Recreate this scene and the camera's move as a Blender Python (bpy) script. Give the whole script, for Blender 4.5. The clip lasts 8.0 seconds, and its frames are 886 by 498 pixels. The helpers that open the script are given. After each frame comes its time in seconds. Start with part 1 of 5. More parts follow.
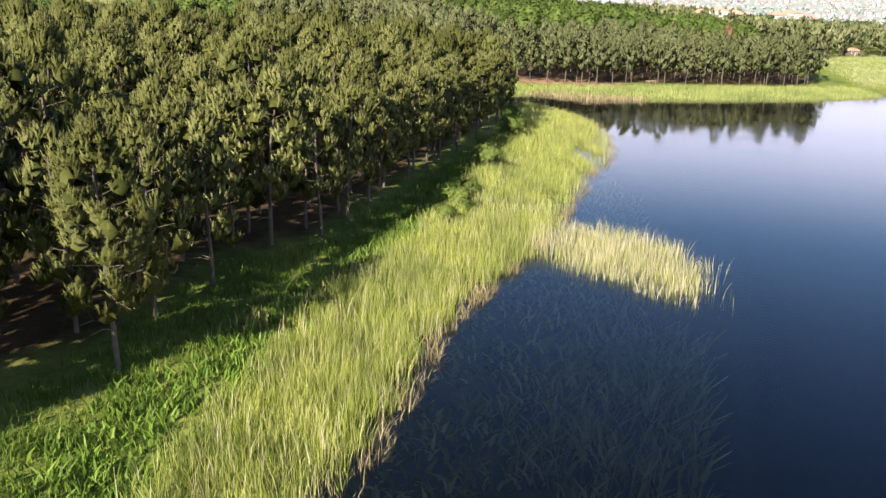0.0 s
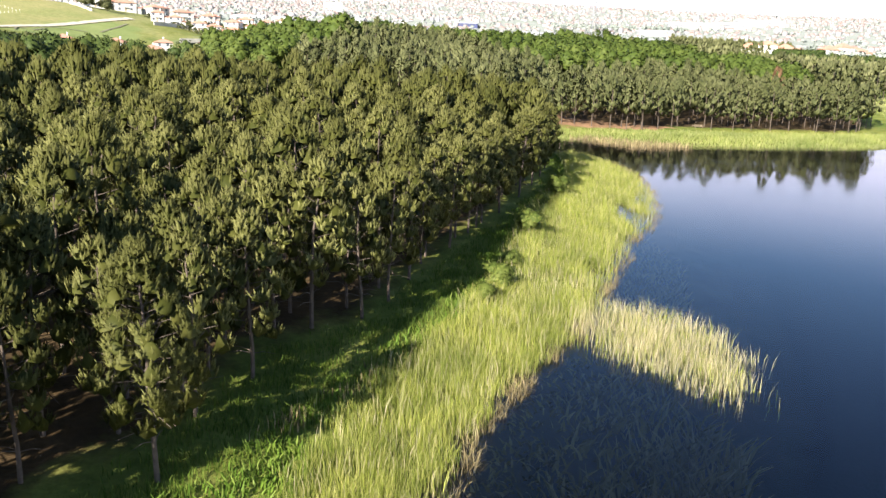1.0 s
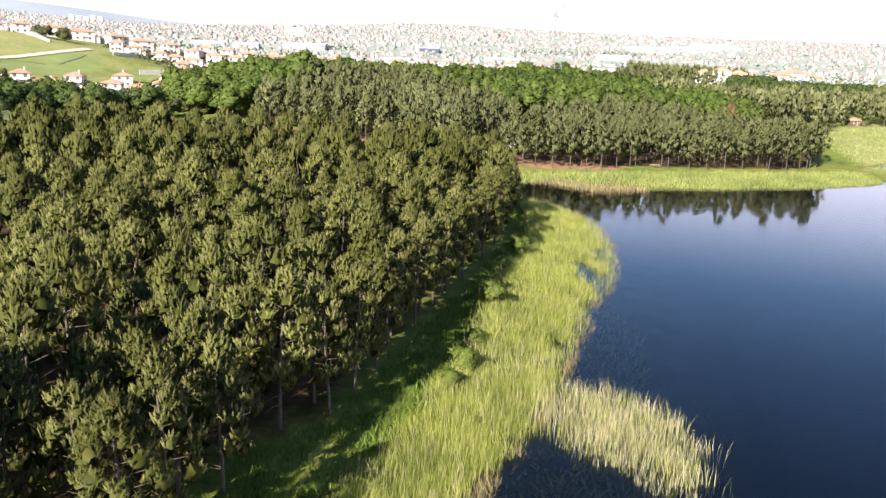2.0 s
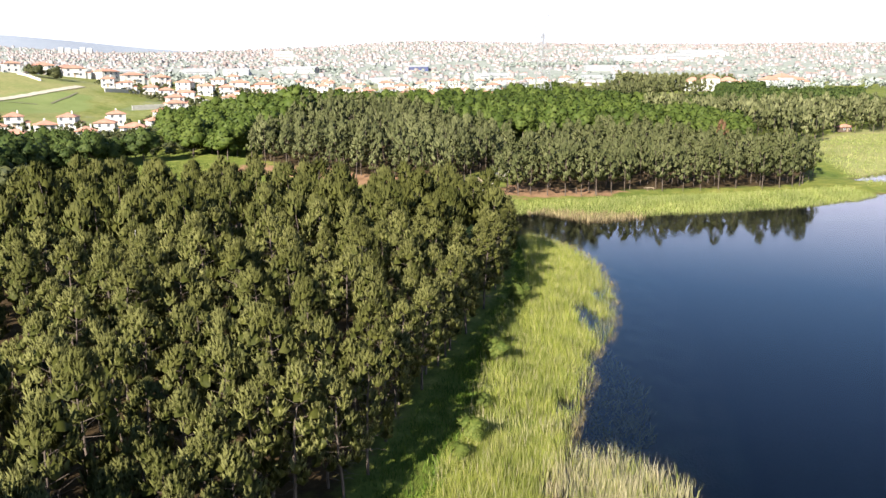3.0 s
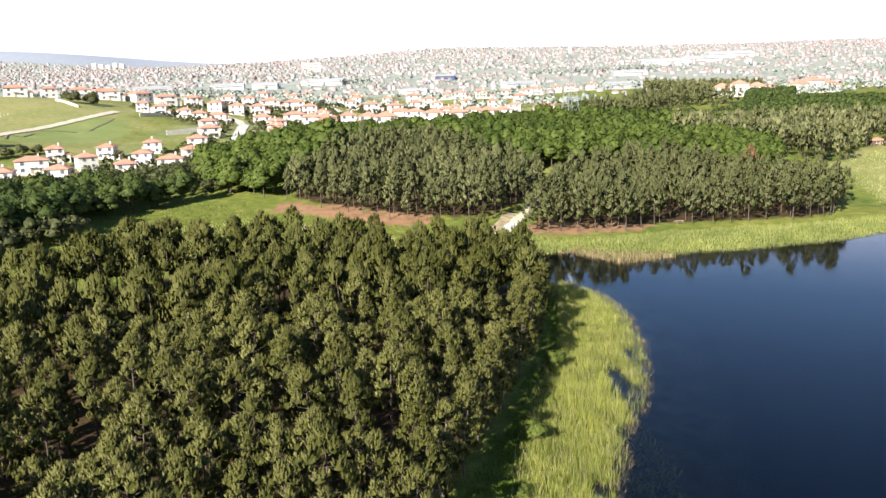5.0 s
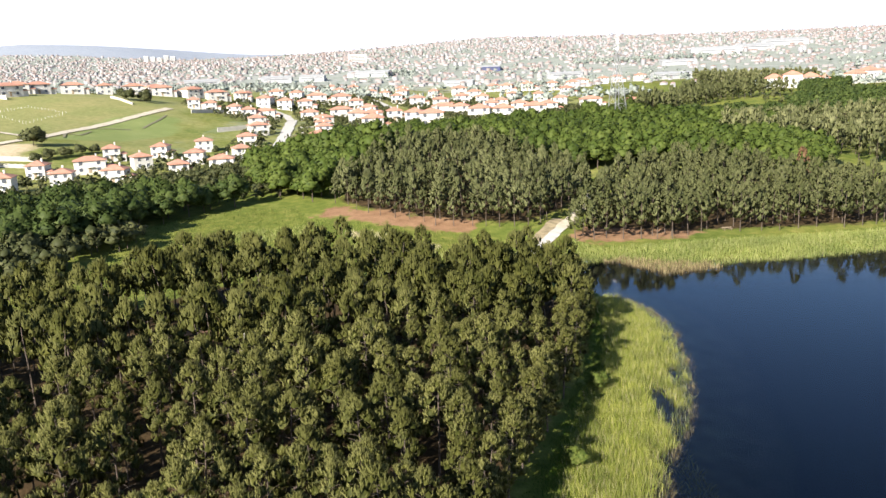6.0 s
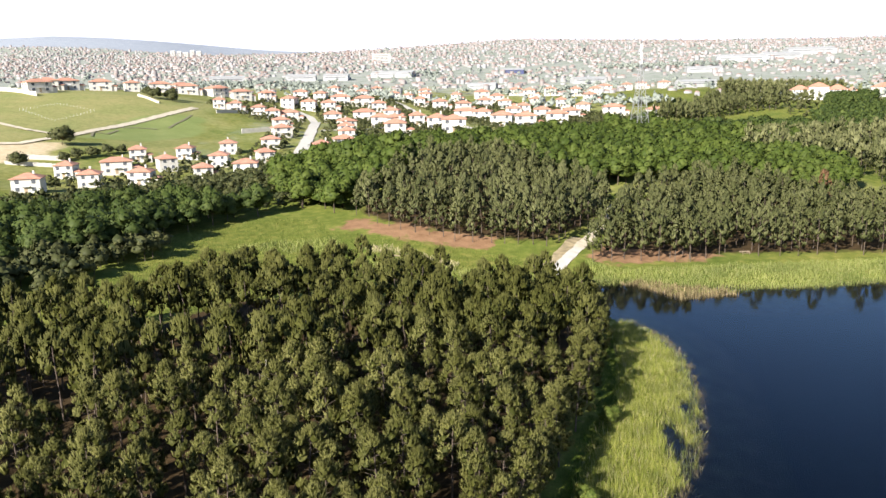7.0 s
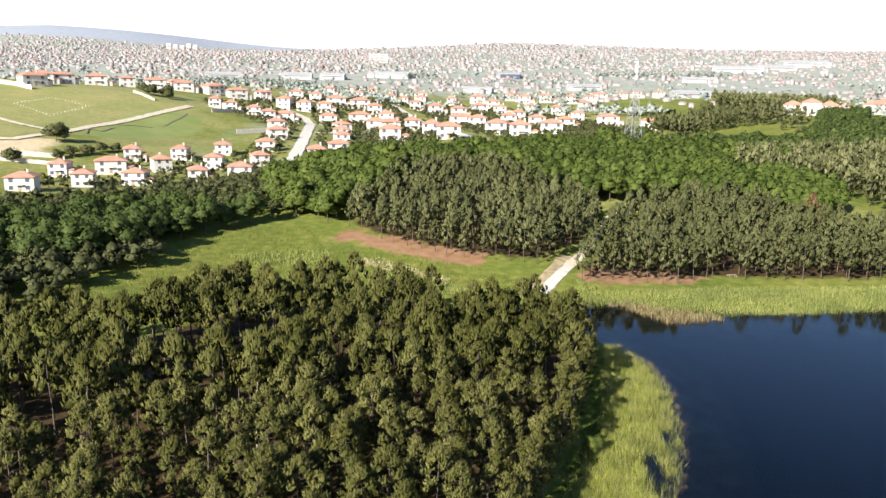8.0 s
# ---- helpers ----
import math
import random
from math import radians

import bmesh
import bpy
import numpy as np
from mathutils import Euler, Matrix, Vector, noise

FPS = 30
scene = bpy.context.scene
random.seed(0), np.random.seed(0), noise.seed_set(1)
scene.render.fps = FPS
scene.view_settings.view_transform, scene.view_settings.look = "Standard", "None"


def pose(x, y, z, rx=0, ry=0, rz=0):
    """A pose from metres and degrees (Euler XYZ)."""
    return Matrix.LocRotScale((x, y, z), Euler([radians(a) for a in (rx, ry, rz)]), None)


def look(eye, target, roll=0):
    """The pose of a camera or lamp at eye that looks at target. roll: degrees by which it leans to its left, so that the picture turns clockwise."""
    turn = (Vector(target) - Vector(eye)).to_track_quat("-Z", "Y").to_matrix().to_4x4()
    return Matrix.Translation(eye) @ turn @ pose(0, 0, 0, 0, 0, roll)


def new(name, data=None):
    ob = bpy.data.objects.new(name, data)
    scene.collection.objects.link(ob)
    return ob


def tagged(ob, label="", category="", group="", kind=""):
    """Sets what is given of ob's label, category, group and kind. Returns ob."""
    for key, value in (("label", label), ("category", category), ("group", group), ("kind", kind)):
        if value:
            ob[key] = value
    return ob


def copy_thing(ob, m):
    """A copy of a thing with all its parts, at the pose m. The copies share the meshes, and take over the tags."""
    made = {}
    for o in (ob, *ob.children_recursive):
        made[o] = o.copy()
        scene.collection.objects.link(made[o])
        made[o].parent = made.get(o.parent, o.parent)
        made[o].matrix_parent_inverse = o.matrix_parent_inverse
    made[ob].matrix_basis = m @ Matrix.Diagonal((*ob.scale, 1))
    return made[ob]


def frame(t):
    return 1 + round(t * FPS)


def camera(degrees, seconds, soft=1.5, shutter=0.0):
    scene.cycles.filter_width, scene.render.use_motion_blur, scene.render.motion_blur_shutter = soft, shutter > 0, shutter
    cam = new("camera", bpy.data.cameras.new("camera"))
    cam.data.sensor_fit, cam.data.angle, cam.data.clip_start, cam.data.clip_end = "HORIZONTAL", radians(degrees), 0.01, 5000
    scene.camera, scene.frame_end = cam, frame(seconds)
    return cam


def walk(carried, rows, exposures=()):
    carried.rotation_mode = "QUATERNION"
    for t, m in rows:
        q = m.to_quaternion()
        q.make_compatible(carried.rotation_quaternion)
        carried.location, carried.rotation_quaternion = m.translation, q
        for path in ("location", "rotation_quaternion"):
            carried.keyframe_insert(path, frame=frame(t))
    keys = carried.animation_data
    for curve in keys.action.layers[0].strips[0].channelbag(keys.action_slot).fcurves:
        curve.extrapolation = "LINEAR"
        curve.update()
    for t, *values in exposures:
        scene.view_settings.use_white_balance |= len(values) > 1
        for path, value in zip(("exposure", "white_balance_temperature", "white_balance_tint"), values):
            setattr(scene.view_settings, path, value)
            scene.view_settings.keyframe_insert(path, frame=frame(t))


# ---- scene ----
cam = camera(58.7, 8.0)
PATH = [
    (0, (-0.256, 8.904, 14.587), (-0.195, 10.825, 14.035), 1.6),
    (0.5, (-0.304, 9.324, 16.094), (-0.379, 11.252, 15.567), 1.9),
    (1, (-0.317, 9.911, 18.053), (-0.362, 11.849, 17.562), 2.1),
    (1.5, (-0.347, 9.745, 20.425), (-0.321, 11.691, 19.966), 2.5),
    (2, (-0.47, 9.642, 23.108), (-0.427, 11.594, 22.672), 1.9),
    (3.5, (-1.137, 9.668, 29.801), (-1.097, 11.63, 29.419), -1.5),
    (4, (-1.3, 9.265, 32.07), (-1.267, 11.23, 31.701), -1.7),
    (5.5, (-1.704, 6.815, 38.98), (-1.782, 8.772, 38.579), -2.2),
    (6, (-1.665, 6.164, 41.316), (-1.803, 8.117, 40.906), -2.4),
    (6.5, (-1.579, 5.418, 43.682), (-1.756, 7.367, 43.269), -2.0),
    (7, (-1.471, 4.756, 46.011), (-1.656, 6.705, 45.601), -1.1),
    (7.5, (-1.446, 4.233, 48.125), (-1.618, 6.183, 47.718), -0.1),
    (8, (-1.404, 3.544, 50.231), (-1.567, 5.495, 49.822), 0.7),
]
walk(cam, [(t, look(eye, target, roll)) for t, eye, target, roll in PATH], [(0.0, 1.66), (1.0, 1.76), (2.0, 1.66), (5.0, 1.45), (8.0, 1.32)])

# ---- sky and sun ----
SUN_AZIMUTH, SUN_HEIGHT = 211.0, 28.0
world = bpy.data.worlds.new("sky")
scene.world = world
world.use_nodes = True
sky = world.node_tree.nodes.new("ShaderNodeTexSky")
sky.sky_type, sky.sun_disc = "NISHITA", False
sky.sun_elevation, sky.sun_rotation = radians(SUN_HEIGHT), radians(SUN_AZIMUTH)
sky.air_density, sky.dust_density, sky.ozone_density = 1.0, 0.4, 5.0
background = world.node_tree.nodes["Background"]
background.inputs["Strength"].default_value = 0.060
# summer haze: the sky pales to white towards the horizon, all the way round
wn, wl = world.node_tree.nodes, world.node_tree.links
sky_way = wn.new("ShaderNodeTexCoord")
height_of = wn.new("ShaderNodeSeparateXYZ")
wl.new(sky_way.outputs["Generated"], height_of.inputs[0])
haze = wn.new("ShaderNodeValToRGB")
haze.color_ramp.interpolation = "EASE"
haze.color_ramp.elements[0].position, haze.color_ramp.elements[0].color = 0.10, (1, 1, 1, 1)
haze.color_ramp.elements[1].position, haze.color_ramp.elements[1].color = 0.24, (0, 0, 0, 1)
wl.new(height_of.outputs["Z"], haze.inputs[0])
pale = wn.new("ShaderNodeMix")
pale.data_type = "RGBA"
pale.inputs[7].default_value = (8.7, 9.0, 11.0, 1)
wl.new(haze.outputs[0], pale.inputs[0])
wl.new(sky.outputs[0], pale.inputs[6])
wl.new(pale.outputs[2], background.inputs["Color"])
sun = new("sun", bpy.data.lights.new("sun", "SUN"))
sun.data.energy, sun.data.angle, sun.data.color = 5.0, radians(0.6), (1.0, 0.95, 0.86)
_az, _el = radians(SUN_AZIMUTH), radians(SUN_HEIGHT)
sun.matrix_world = look((math.sin(_az) * math.cos(_el) * 100, math.cos(_az) * math.cos(_el) * 100, math.sin(_el) * 100), (0, 0, 0))


# ---- materials ----
def material(name):
    m = bpy.data.materials.new(name)
    m.use_nodes = True
    nt = m.node_tree
    return m, nt, nt.nodes["Principled BSDF"]


def add(nt, kind, **values):
    n = nt.nodes.new("ShaderNode" + kind)
    for key, value in values.items():
        n.inputs[key.replace("_", " ")].default_value = value
    return n


def place(nt):
    return nt.nodes.new("ShaderNodeNewGeometry").outputs["Position"]


def noise_of(nt, scale, detail=4.0, rough=0.6, stretch=None):
    n = add(nt, "TexNoise", Scale=scale, Detail=detail, Roughness=rough)
    if stretch:
        v = nt.nodes.new("ShaderNodeVectorMath")
        v.operation = "MULTIPLY"
        v.inputs[1].default_value = stretch
        nt.links.new(place(nt), v.inputs[0])
        nt.links.new(v.outputs[0], n.inputs["Vector"])
    else:
        nt.links.new(place(nt), n.inputs["Vector"])
    return n.outputs["Fac"]


def ramp(nt, fac, stops):
    r = nt.nodes.new("ShaderNodeValToRGB")
    e = r.color_ramp.elements
    while len(e) < len(stops):
        e.new(0.5)
    for k, (p, c) in zip(e, stops):
        k.position, k.color = p, (*c, 1)
    nt.links.new(fac, r.inputs[0])
    return r.outputs[0]


def blend(nt, fac, a, b, kind="MIX"):
    m = nt.nodes.new("ShaderNodeMix")
    m.data_type, m.blend_type = "RGBA", kind
    for socket, value in ((m.inputs[0], fac), (m.inputs[6], a), (m.inputs[7], b)):
        if isinstance(value, (int, float)):
            socket.default_value = value
        elif isinstance(value, tuple):
            socket.default_value = (*value, 1)
        else:
            nt.links.new(value, socket)
    return m.outputs[2]


def bump(nt, bsdf, height, strength, distance):
    b = add(nt, "Bump", Strength=strength, Distance=distance)
    nt.links.new(height, b.inputs["Height"])
    nt.links.new(b.outputs[0], bsdf.inputs["Normal"])


def leafy(name, stops, tone=0.12, large=0.35, through_light=0.3, rough=0.6, relief=0.0, young=None):
    """Foliage: colour varies leaf by leaf and plant by plant, young shoots are paler, and some light passes through."""
    m, nt, b = material(name)
    geo = nt.nodes.new("ShaderNodeNewGeometry")
    col = ramp(nt, geo.outputs["Random Per Island"], stops)
    patch = noise_of(nt, tone, 3.0, 0.55)
    col = blend(nt, large, col, ramp(nt, patch, [(0.3, (0.55, 0.6, 0.5)), (0.7, (1.25, 1.2, 1.0))]), "MULTIPLY")
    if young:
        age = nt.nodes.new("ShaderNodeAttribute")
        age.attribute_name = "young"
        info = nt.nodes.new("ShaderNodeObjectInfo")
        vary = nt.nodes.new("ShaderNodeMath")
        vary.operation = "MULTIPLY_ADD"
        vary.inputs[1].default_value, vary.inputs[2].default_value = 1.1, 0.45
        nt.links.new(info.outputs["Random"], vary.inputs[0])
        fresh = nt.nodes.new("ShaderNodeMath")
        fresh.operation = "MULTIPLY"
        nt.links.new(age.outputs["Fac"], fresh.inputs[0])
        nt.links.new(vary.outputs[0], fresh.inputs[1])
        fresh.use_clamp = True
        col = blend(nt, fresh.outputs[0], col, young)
    nt.links.new(col, b.inputs["Base Color"])
    b.inputs["Roughness"].default_value = rough
    b.inputs["Specular IOR Level"].default_value = 0.12
    if relief:
        bump(nt, b, noise_of(nt, relief, 3.0, 0.7), 1.0, 0.6 / relief)
    t = nt.nodes.new("ShaderNodeBsdfTranslucent")
    nt.links.new(col, t.inputs[0])
    mix = nt.nodes.new("ShaderNodeMixShader")
    mix.inputs[0].default_value = through_light
    nt.links.new(b.outputs[0], mix.inputs[1])
    nt.links.new(t.outputs[0], mix.inputs[2])
    nt.links.new(mix.outputs[0], nt.nodes["Material Output"].inputs[0])
    return m


def plain(name, colour, rough=0.8, metal=0.0, spread=0.15, scale=0.6, relief=0.0, fine=8.0):
    """A surface of one colour with stains and grain at two scales."""
    m, nt, b = material(name)
    dark = tuple(c * (1 - spread) for c in colour)
    light = tuple(min(1, c * (1 + spread)) for c in colour)
    col = ramp(nt, noise_of(nt, scale), [(0.3, dark), (0.7, light)])
    grain = noise_of(nt, fine, 3.0)
    col = blend(nt, 0.25, col, ramp(nt, grain, [(0.3, (0.7, 0.7, 0.7)), (0.7, (1.1, 1.1, 1.1))]), "MULTIPLY")
    nt.links.new(col, b.inputs["Base Color"])
    b.inputs["Roughness"].default_value, b.inputs["Metallic"].default_value = rough, metal
    if relief:
        bump(nt, b, grain, 0.5, relief)
    return m


# young: pale new growth at the tips, with sunlit brightness mixed into its colour
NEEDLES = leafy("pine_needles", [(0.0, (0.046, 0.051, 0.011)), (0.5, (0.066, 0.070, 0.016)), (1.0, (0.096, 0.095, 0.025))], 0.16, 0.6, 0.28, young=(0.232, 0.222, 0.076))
# grey-green far needles, lightened further to stand in for haze
FAR_NEEDLES = leafy("pine_needles_grey_hazed", [(0.0, (0.062, 0.071, 0.028)), (0.5, (0.086, 0.094, 0.036)), (1.0, (0.120, 0.124, 0.051))], 0.10, 0.45, 0.26, young=(0.275, 0.270, 0.125))
RUST_NEEDLES = leafy("dead_needles", [(0.0, (0.14, 0.08, 0.045)), (1.0, (0.25, 0.145, 0.08))])
LEAVES = leafy("broad_leaves", [(0.0, (0.050, 0.074, 0.015)), (0.5, (0.070, 0.097, 0.020)), (1.0, (0.102, 0.128, 0.031))], 0.06, 0.65, 0.22)
DARK_LEAVES = leafy("dark_broad_leaves", [(0.0, (0.033, 0.052, 0.014)), (0.5, (0.054, 0.076, 0.020)), (1.0, (0.085, 0.108, 0.031))], 0.08, 0.6, 0.18)
SHRUB_LEAVES = leafy("shrub_leaves", [(0.0, (0.034, 0.042, 0.016)), (1.0, (0.094, 0.095, 0.040))], 0.15, 0.5, 0.14)
REED = leafy("reed_leaves", [(0.0, (0.125, 0.160, 0.030)), (0.4, (0.28, 0.32, 0.064)), (0.8, (0.40, 0.405, 0.120)), (1.0, (0.52, 0.46, 0.22))], 0.28, 0.95, 0.35)
FAR_REED = leafy("pale_reed", [(0.0, (0.16, 0.20, 0.055)), (0.5, (0.25, 0.28, 0.088)), (1.0, (0.37, 0.36, 0.165))], 0.10, 0.7, 0.3)
STRAW = leafy("dry_reed", [(0.0, (0.23, 0.24, 0.10)), (0.4, (0.38, 0.34, 0.18)), (1.0, (0.58, 0.49, 0.35))], 0.3, 0.5, 0.25)
WILLOW_LEAVES = leafy("willow_leaves", [(0.0, (0.075, 0.105, 0.022)), (0.5, (0.115, 0.145, 0.030)), (1.0, (0.18, 0.20, 0.055))], 0.4, 0.4, 0.3)
DEAD_REED = leafy("dead_reed", [(0.0, (0.13, 0.10, 0.05)), (1.0, (0.38, 0.30, 0.17))], 0.3, 0.4, 0.2)
GRASS = leafy("grass_blades", [(0.0, (0.048, 0.085, 0.012)), (0.6, (0.092, 0.142, 0.020)), (1.0, (0.165, 0.205, 0.042))], 0.25, 0.7, 0.3)
FORBS = leafy("leafy_weeds", [(0.0, (0.085, 0.150, 0.020)), (0.6, (0.145, 0.220, 0.032)), (1.0, (0.23, 0.285, 0.070))], 0.5, 0.6, 0.35)
MEADOW_GRASS = leafy("meadow_blades", [(0.0, (0.10, 0.135, 0.03)), (0.6, (0.165, 0.195, 0.045)), (1.0, (0.255, 0.255, 0.085))], 0.12, 0.6, 0.3)
# far tree leaves with distance haze mixed into the base colour
TOWN_LEAVES = leafy("hazed_tree_leaves", [(0.0, (0.20, 0.225, 0.205)), (1.0, (0.29, 0.31, 0.28))], 0.01, 0.3, 0.0)
WEED = leafy("water_weed", [(0.0, (0.15, 0.105, 0.03)), (0.6, (0.33, 0.24, 0.08)), (1.0, (0.48, 0.36, 0.14))], 0.5, 0.7, 0.1)
BARK = plain("pine_bark", (0.095, 0.070, 0.052), 0.9, spread=0.35, scale=2.5, relief=0.03, fine=14)
DEADWOOD = plain("bleached_wood", (0.42, 0.38, 0.32), 0.9, spread=0.2, scale=3)
CONCRETE = plain("pale_concrete", (0.50, 0.465, 0.41), 0.85, spread=0.14, scale=0.5, relief=0.01)
GRAVEL = plain("pale_gravel", (0.50, 0.43, 0.32), 0.95, spread=0.2, scale=0.25, relief=0.03, fine=3)
PLASTER = plain("white_plaster", (0.53, 0.50, 0.455), 0.8, spread=0.06, scale=0.4)
ROOF = plain("terracotta_tiles", (0.44, 0.215, 0.145), 0.85, spread=0.2, scale=0.5, relief=0.04, fine=4)
TRIM = plain("white_paint", (0.78, 0.77, 0.74), 0.6, spread=0.05)
EARTH = plain("sandy_earth", (0.30, 0.235, 0.135), 0.95, spread=0.4, scale=0.5, relief=0.03, fine=3)
LITTER_EARTH = plain("reddish_litter", (0.15, 0.085, 0.048), 0.95, spread=0.35, scale=0.6, relief=0.03, fine=4)
DITCH_EARTH = plain("dark_damp_earth", (0.17, 0.155, 0.085), 0.95, spread=0.25, scale=0.3)
# low-contrast tile colour: the haze over the far roofs is in it
TOWN_ROOF = plain("hazed_tiles", (0.36, 0.25, 0.205), 0.9, spread=0.2, scale=0.05)
STEEL = plain("galvanised_steel", (0.38, 0.38, 0.37), 0.5, 0.6, spread=0.1)
SHED_WALL = plain("pale_cladding", (0.34, 0.34, 0.34), 0.7, spread=0.08, scale=0.1)
METAL_ROOF = plain("pale_sheet_roof", (0.40, 0.395, 0.385), 0.6, 0.1, spread=0.06, scale=0.1)
BLUE = plain("blue_cladding", (0.05, 0.06, 0.15), 0.6, spread=0.1, scale=0.1)
DARK_WOOD = plain("dark_timber", (0.10, 0.07, 0.05), 0.85, spread=0.2, scale=2)
WOOD = plain("weathered_timber", (0.32, 0.24, 0.16), 0.85, spread=0.2, scale=2)
GLASS, _nt, _b = material("window_glass")
_b.inputs["Base Color"].default_value = (0.10, 0.105, 0.12, 1)
_b.inputs["Roughness"].default_value = 0.15
_b.inputs["Specular IOR Level"].default_value = 0.15


def water_material():
    """Clear lake water: sky mirrored by Fresnel, and the dark bed seen through it."""
    m, nt, b = material("lake_water")
    nt.nodes.remove(b)
    fine = noise_of(nt, 1.6, 3.0, 0.6, (1.0, 0.45, 1.0))
    wide = noise_of(nt, 0.06, 3.0, 0.6)
    bp = add(nt, "Bump", Strength=0.10, Distance=0.02)
    nt.links.new(fine, bp.inputs["Height"])
    gloss = add(nt, "BsdfGlossy", Roughness=0.06)
    gloss.inputs["Color"].default_value = (0.97, 0.94, 1, 1)
    nt.links.new(ramp(nt, wide, [(0.35, (0.03, 0.03, 0.03)), (0.7, (0.11, 0.11, 0.11))]), gloss.inputs["Roughness"])
    nt.links.new(bp.outputs[0], gloss.inputs["Normal"])
    clear = nt.nodes.new("ShaderNodeBsdfTransparent")
    clear.inputs[0].default_value = (0.84, 0.86, 0.86, 1)
    fres = add(nt, "Fresnel", IOR=1.27)
    mix = nt.nodes.new("ShaderNodeMixShader")
    nt.links.new(fres.outputs[0], mix.inputs[0])
    nt.links.new(clear.outputs[0], mix.inputs[1])
    nt.links.new(gloss.outputs[0], mix.inputs[2])
    nt.links.new(mix.outputs[0], nt.nodes["Material Output"].inputs[0])
    return m


def ground_material():
    """Grass, needle litter, bare soil, mown turf and lake bed, by the zones of the plan."""
    m, nt, b = material("ground")

    def zone(name):
        a = nt.nodes.new("ShaderNodeAttribute")
        a.attribute_name = name
        return a.outputs["Fac"]

    def ragged(fac, scale, amount=0.45):
        n = noise_of(nt, scale, 5.0, 0.65)
        s = nt.nodes.new("ShaderNodeMath")
        s.operation = "MULTIPLY_ADD"
        s.inputs[1].default_value, s.inputs[2].default_value = amount * 2, -amount
        nt.links.new(n, s.inputs[0])
        t = nt.nodes.new("ShaderNodeMath")
        t.operation = "ADD"
        nt.links.new(fac, t.inputs[0])
        nt.links.new(s.outputs[0], t.inputs[1])
        r = nt.nodes.new("ShaderNodeMapRange")
        r.inputs["From Min"].default_value, r.inputs["From Max"].default_value = 0.35, 0.65
        nt.links.new(t.outputs[0], r.inputs["Value"])
        return r.outputs[0]

    n_wide, n_mid, n_fine = noise_of(nt, 0.035, 4.0), noise_of(nt, 0.35, 5.0), noise_of(nt, 3.0, 5.0)
    grass = ramp(nt, n_mid, [(0.25, (0.082, 0.110, 0.024)), (0.5, (0.142, 0.165, 0.038)), (0.75, (0.235, 0.228, 0.075))])
    grass = blend(nt, 0.85, grass, ramp(nt, n_wide, [(0.3, (0.66, 0.78, 0.55)), (0.7, (1.32, 1.16, 1.0))]), "MULTIPLY")
    dry = ramp(nt, n_mid, [(0.25, (0.185, 0.19, 0.068)), (0.75, (0.31, 0.285, 0.125))])
    dry = blend(nt, 0.7, dry, ramp(nt, n_wide, [(0.3, (0.78, 0.92, 0.7)), (0.7, (1.2, 1.1, 1.1))]), "MULTIPLY")
    litter = ramp(nt, n_mid, [(0.25, (0.032, 0.022, 0.011)), (0.6, (0.070, 0.045, 0.021)), (0.8, (0.14, 0.09, 0.046))])
    soil = ramp(nt, n_mid, [(0.25, (0.20, 0.108, 0.058)), (0.75, (0.33, 0.195, 0.110))])
    sand = ramp(nt, n_mid, [(0.25, (0.42, 0.33, 0.20)), (0.75, (0.58, 0.48, 0.32))])
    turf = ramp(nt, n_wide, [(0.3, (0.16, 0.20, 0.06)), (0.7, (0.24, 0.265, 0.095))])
    # far paving and the wooded ridge carry haze in their pale colours
    paved_hazed = ramp(nt, n_wide, [(0.3, (0.225, 0.255, 0.20)), (0.7, (0.345, 0.34, 0.31))])
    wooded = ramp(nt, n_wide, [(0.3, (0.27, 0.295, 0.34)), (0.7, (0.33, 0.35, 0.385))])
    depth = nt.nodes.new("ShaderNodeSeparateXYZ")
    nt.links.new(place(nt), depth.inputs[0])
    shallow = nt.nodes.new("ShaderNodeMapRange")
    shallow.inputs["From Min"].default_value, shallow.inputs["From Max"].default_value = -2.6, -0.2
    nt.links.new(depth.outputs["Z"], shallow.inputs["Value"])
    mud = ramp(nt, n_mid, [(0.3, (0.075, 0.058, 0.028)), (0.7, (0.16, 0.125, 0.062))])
    # brown mud in the shallows; deeper, light lost in water is painted near black
    lake_bed = blend(nt, shallow.outputs[0], ramp(nt, n_mid, [(0.3, (0.0028, 0.003, 0.0075)), (0.7, (0.006, 0.006, 0.011))]), mud)
    col = grass
    for name, colour, scale in (("dry", dry, 0.03), ("paved_hazed", paved_hazed, 0.04), ("turf", turf, 0.05), ("wooded", wooded, 0.01), ("litter", litter, 0.3), ("soil", soil, 0.25), ("sand", sand, 0.1), ("lake_bed", lake_bed, 0.4)):
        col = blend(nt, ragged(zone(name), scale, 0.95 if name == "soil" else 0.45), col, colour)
    col = blend(nt, 0.5, col, ramp(nt, n_fine, [(0.3, (0.6, 0.6, 0.6)), (0.7, (1.25, 1.25, 1.25))]), "MULTIPLY")
    nt.links.new(col, b.inputs["Base Color"])
    b.inputs["Roughness"].default_value = 0.95
    b.inputs["Specular IOR Level"].default_value = 0.1
    bump(nt, b, n_fine, 0.8, 0.15)
    return m


WATER, GROUND = water_material(), ground_material()


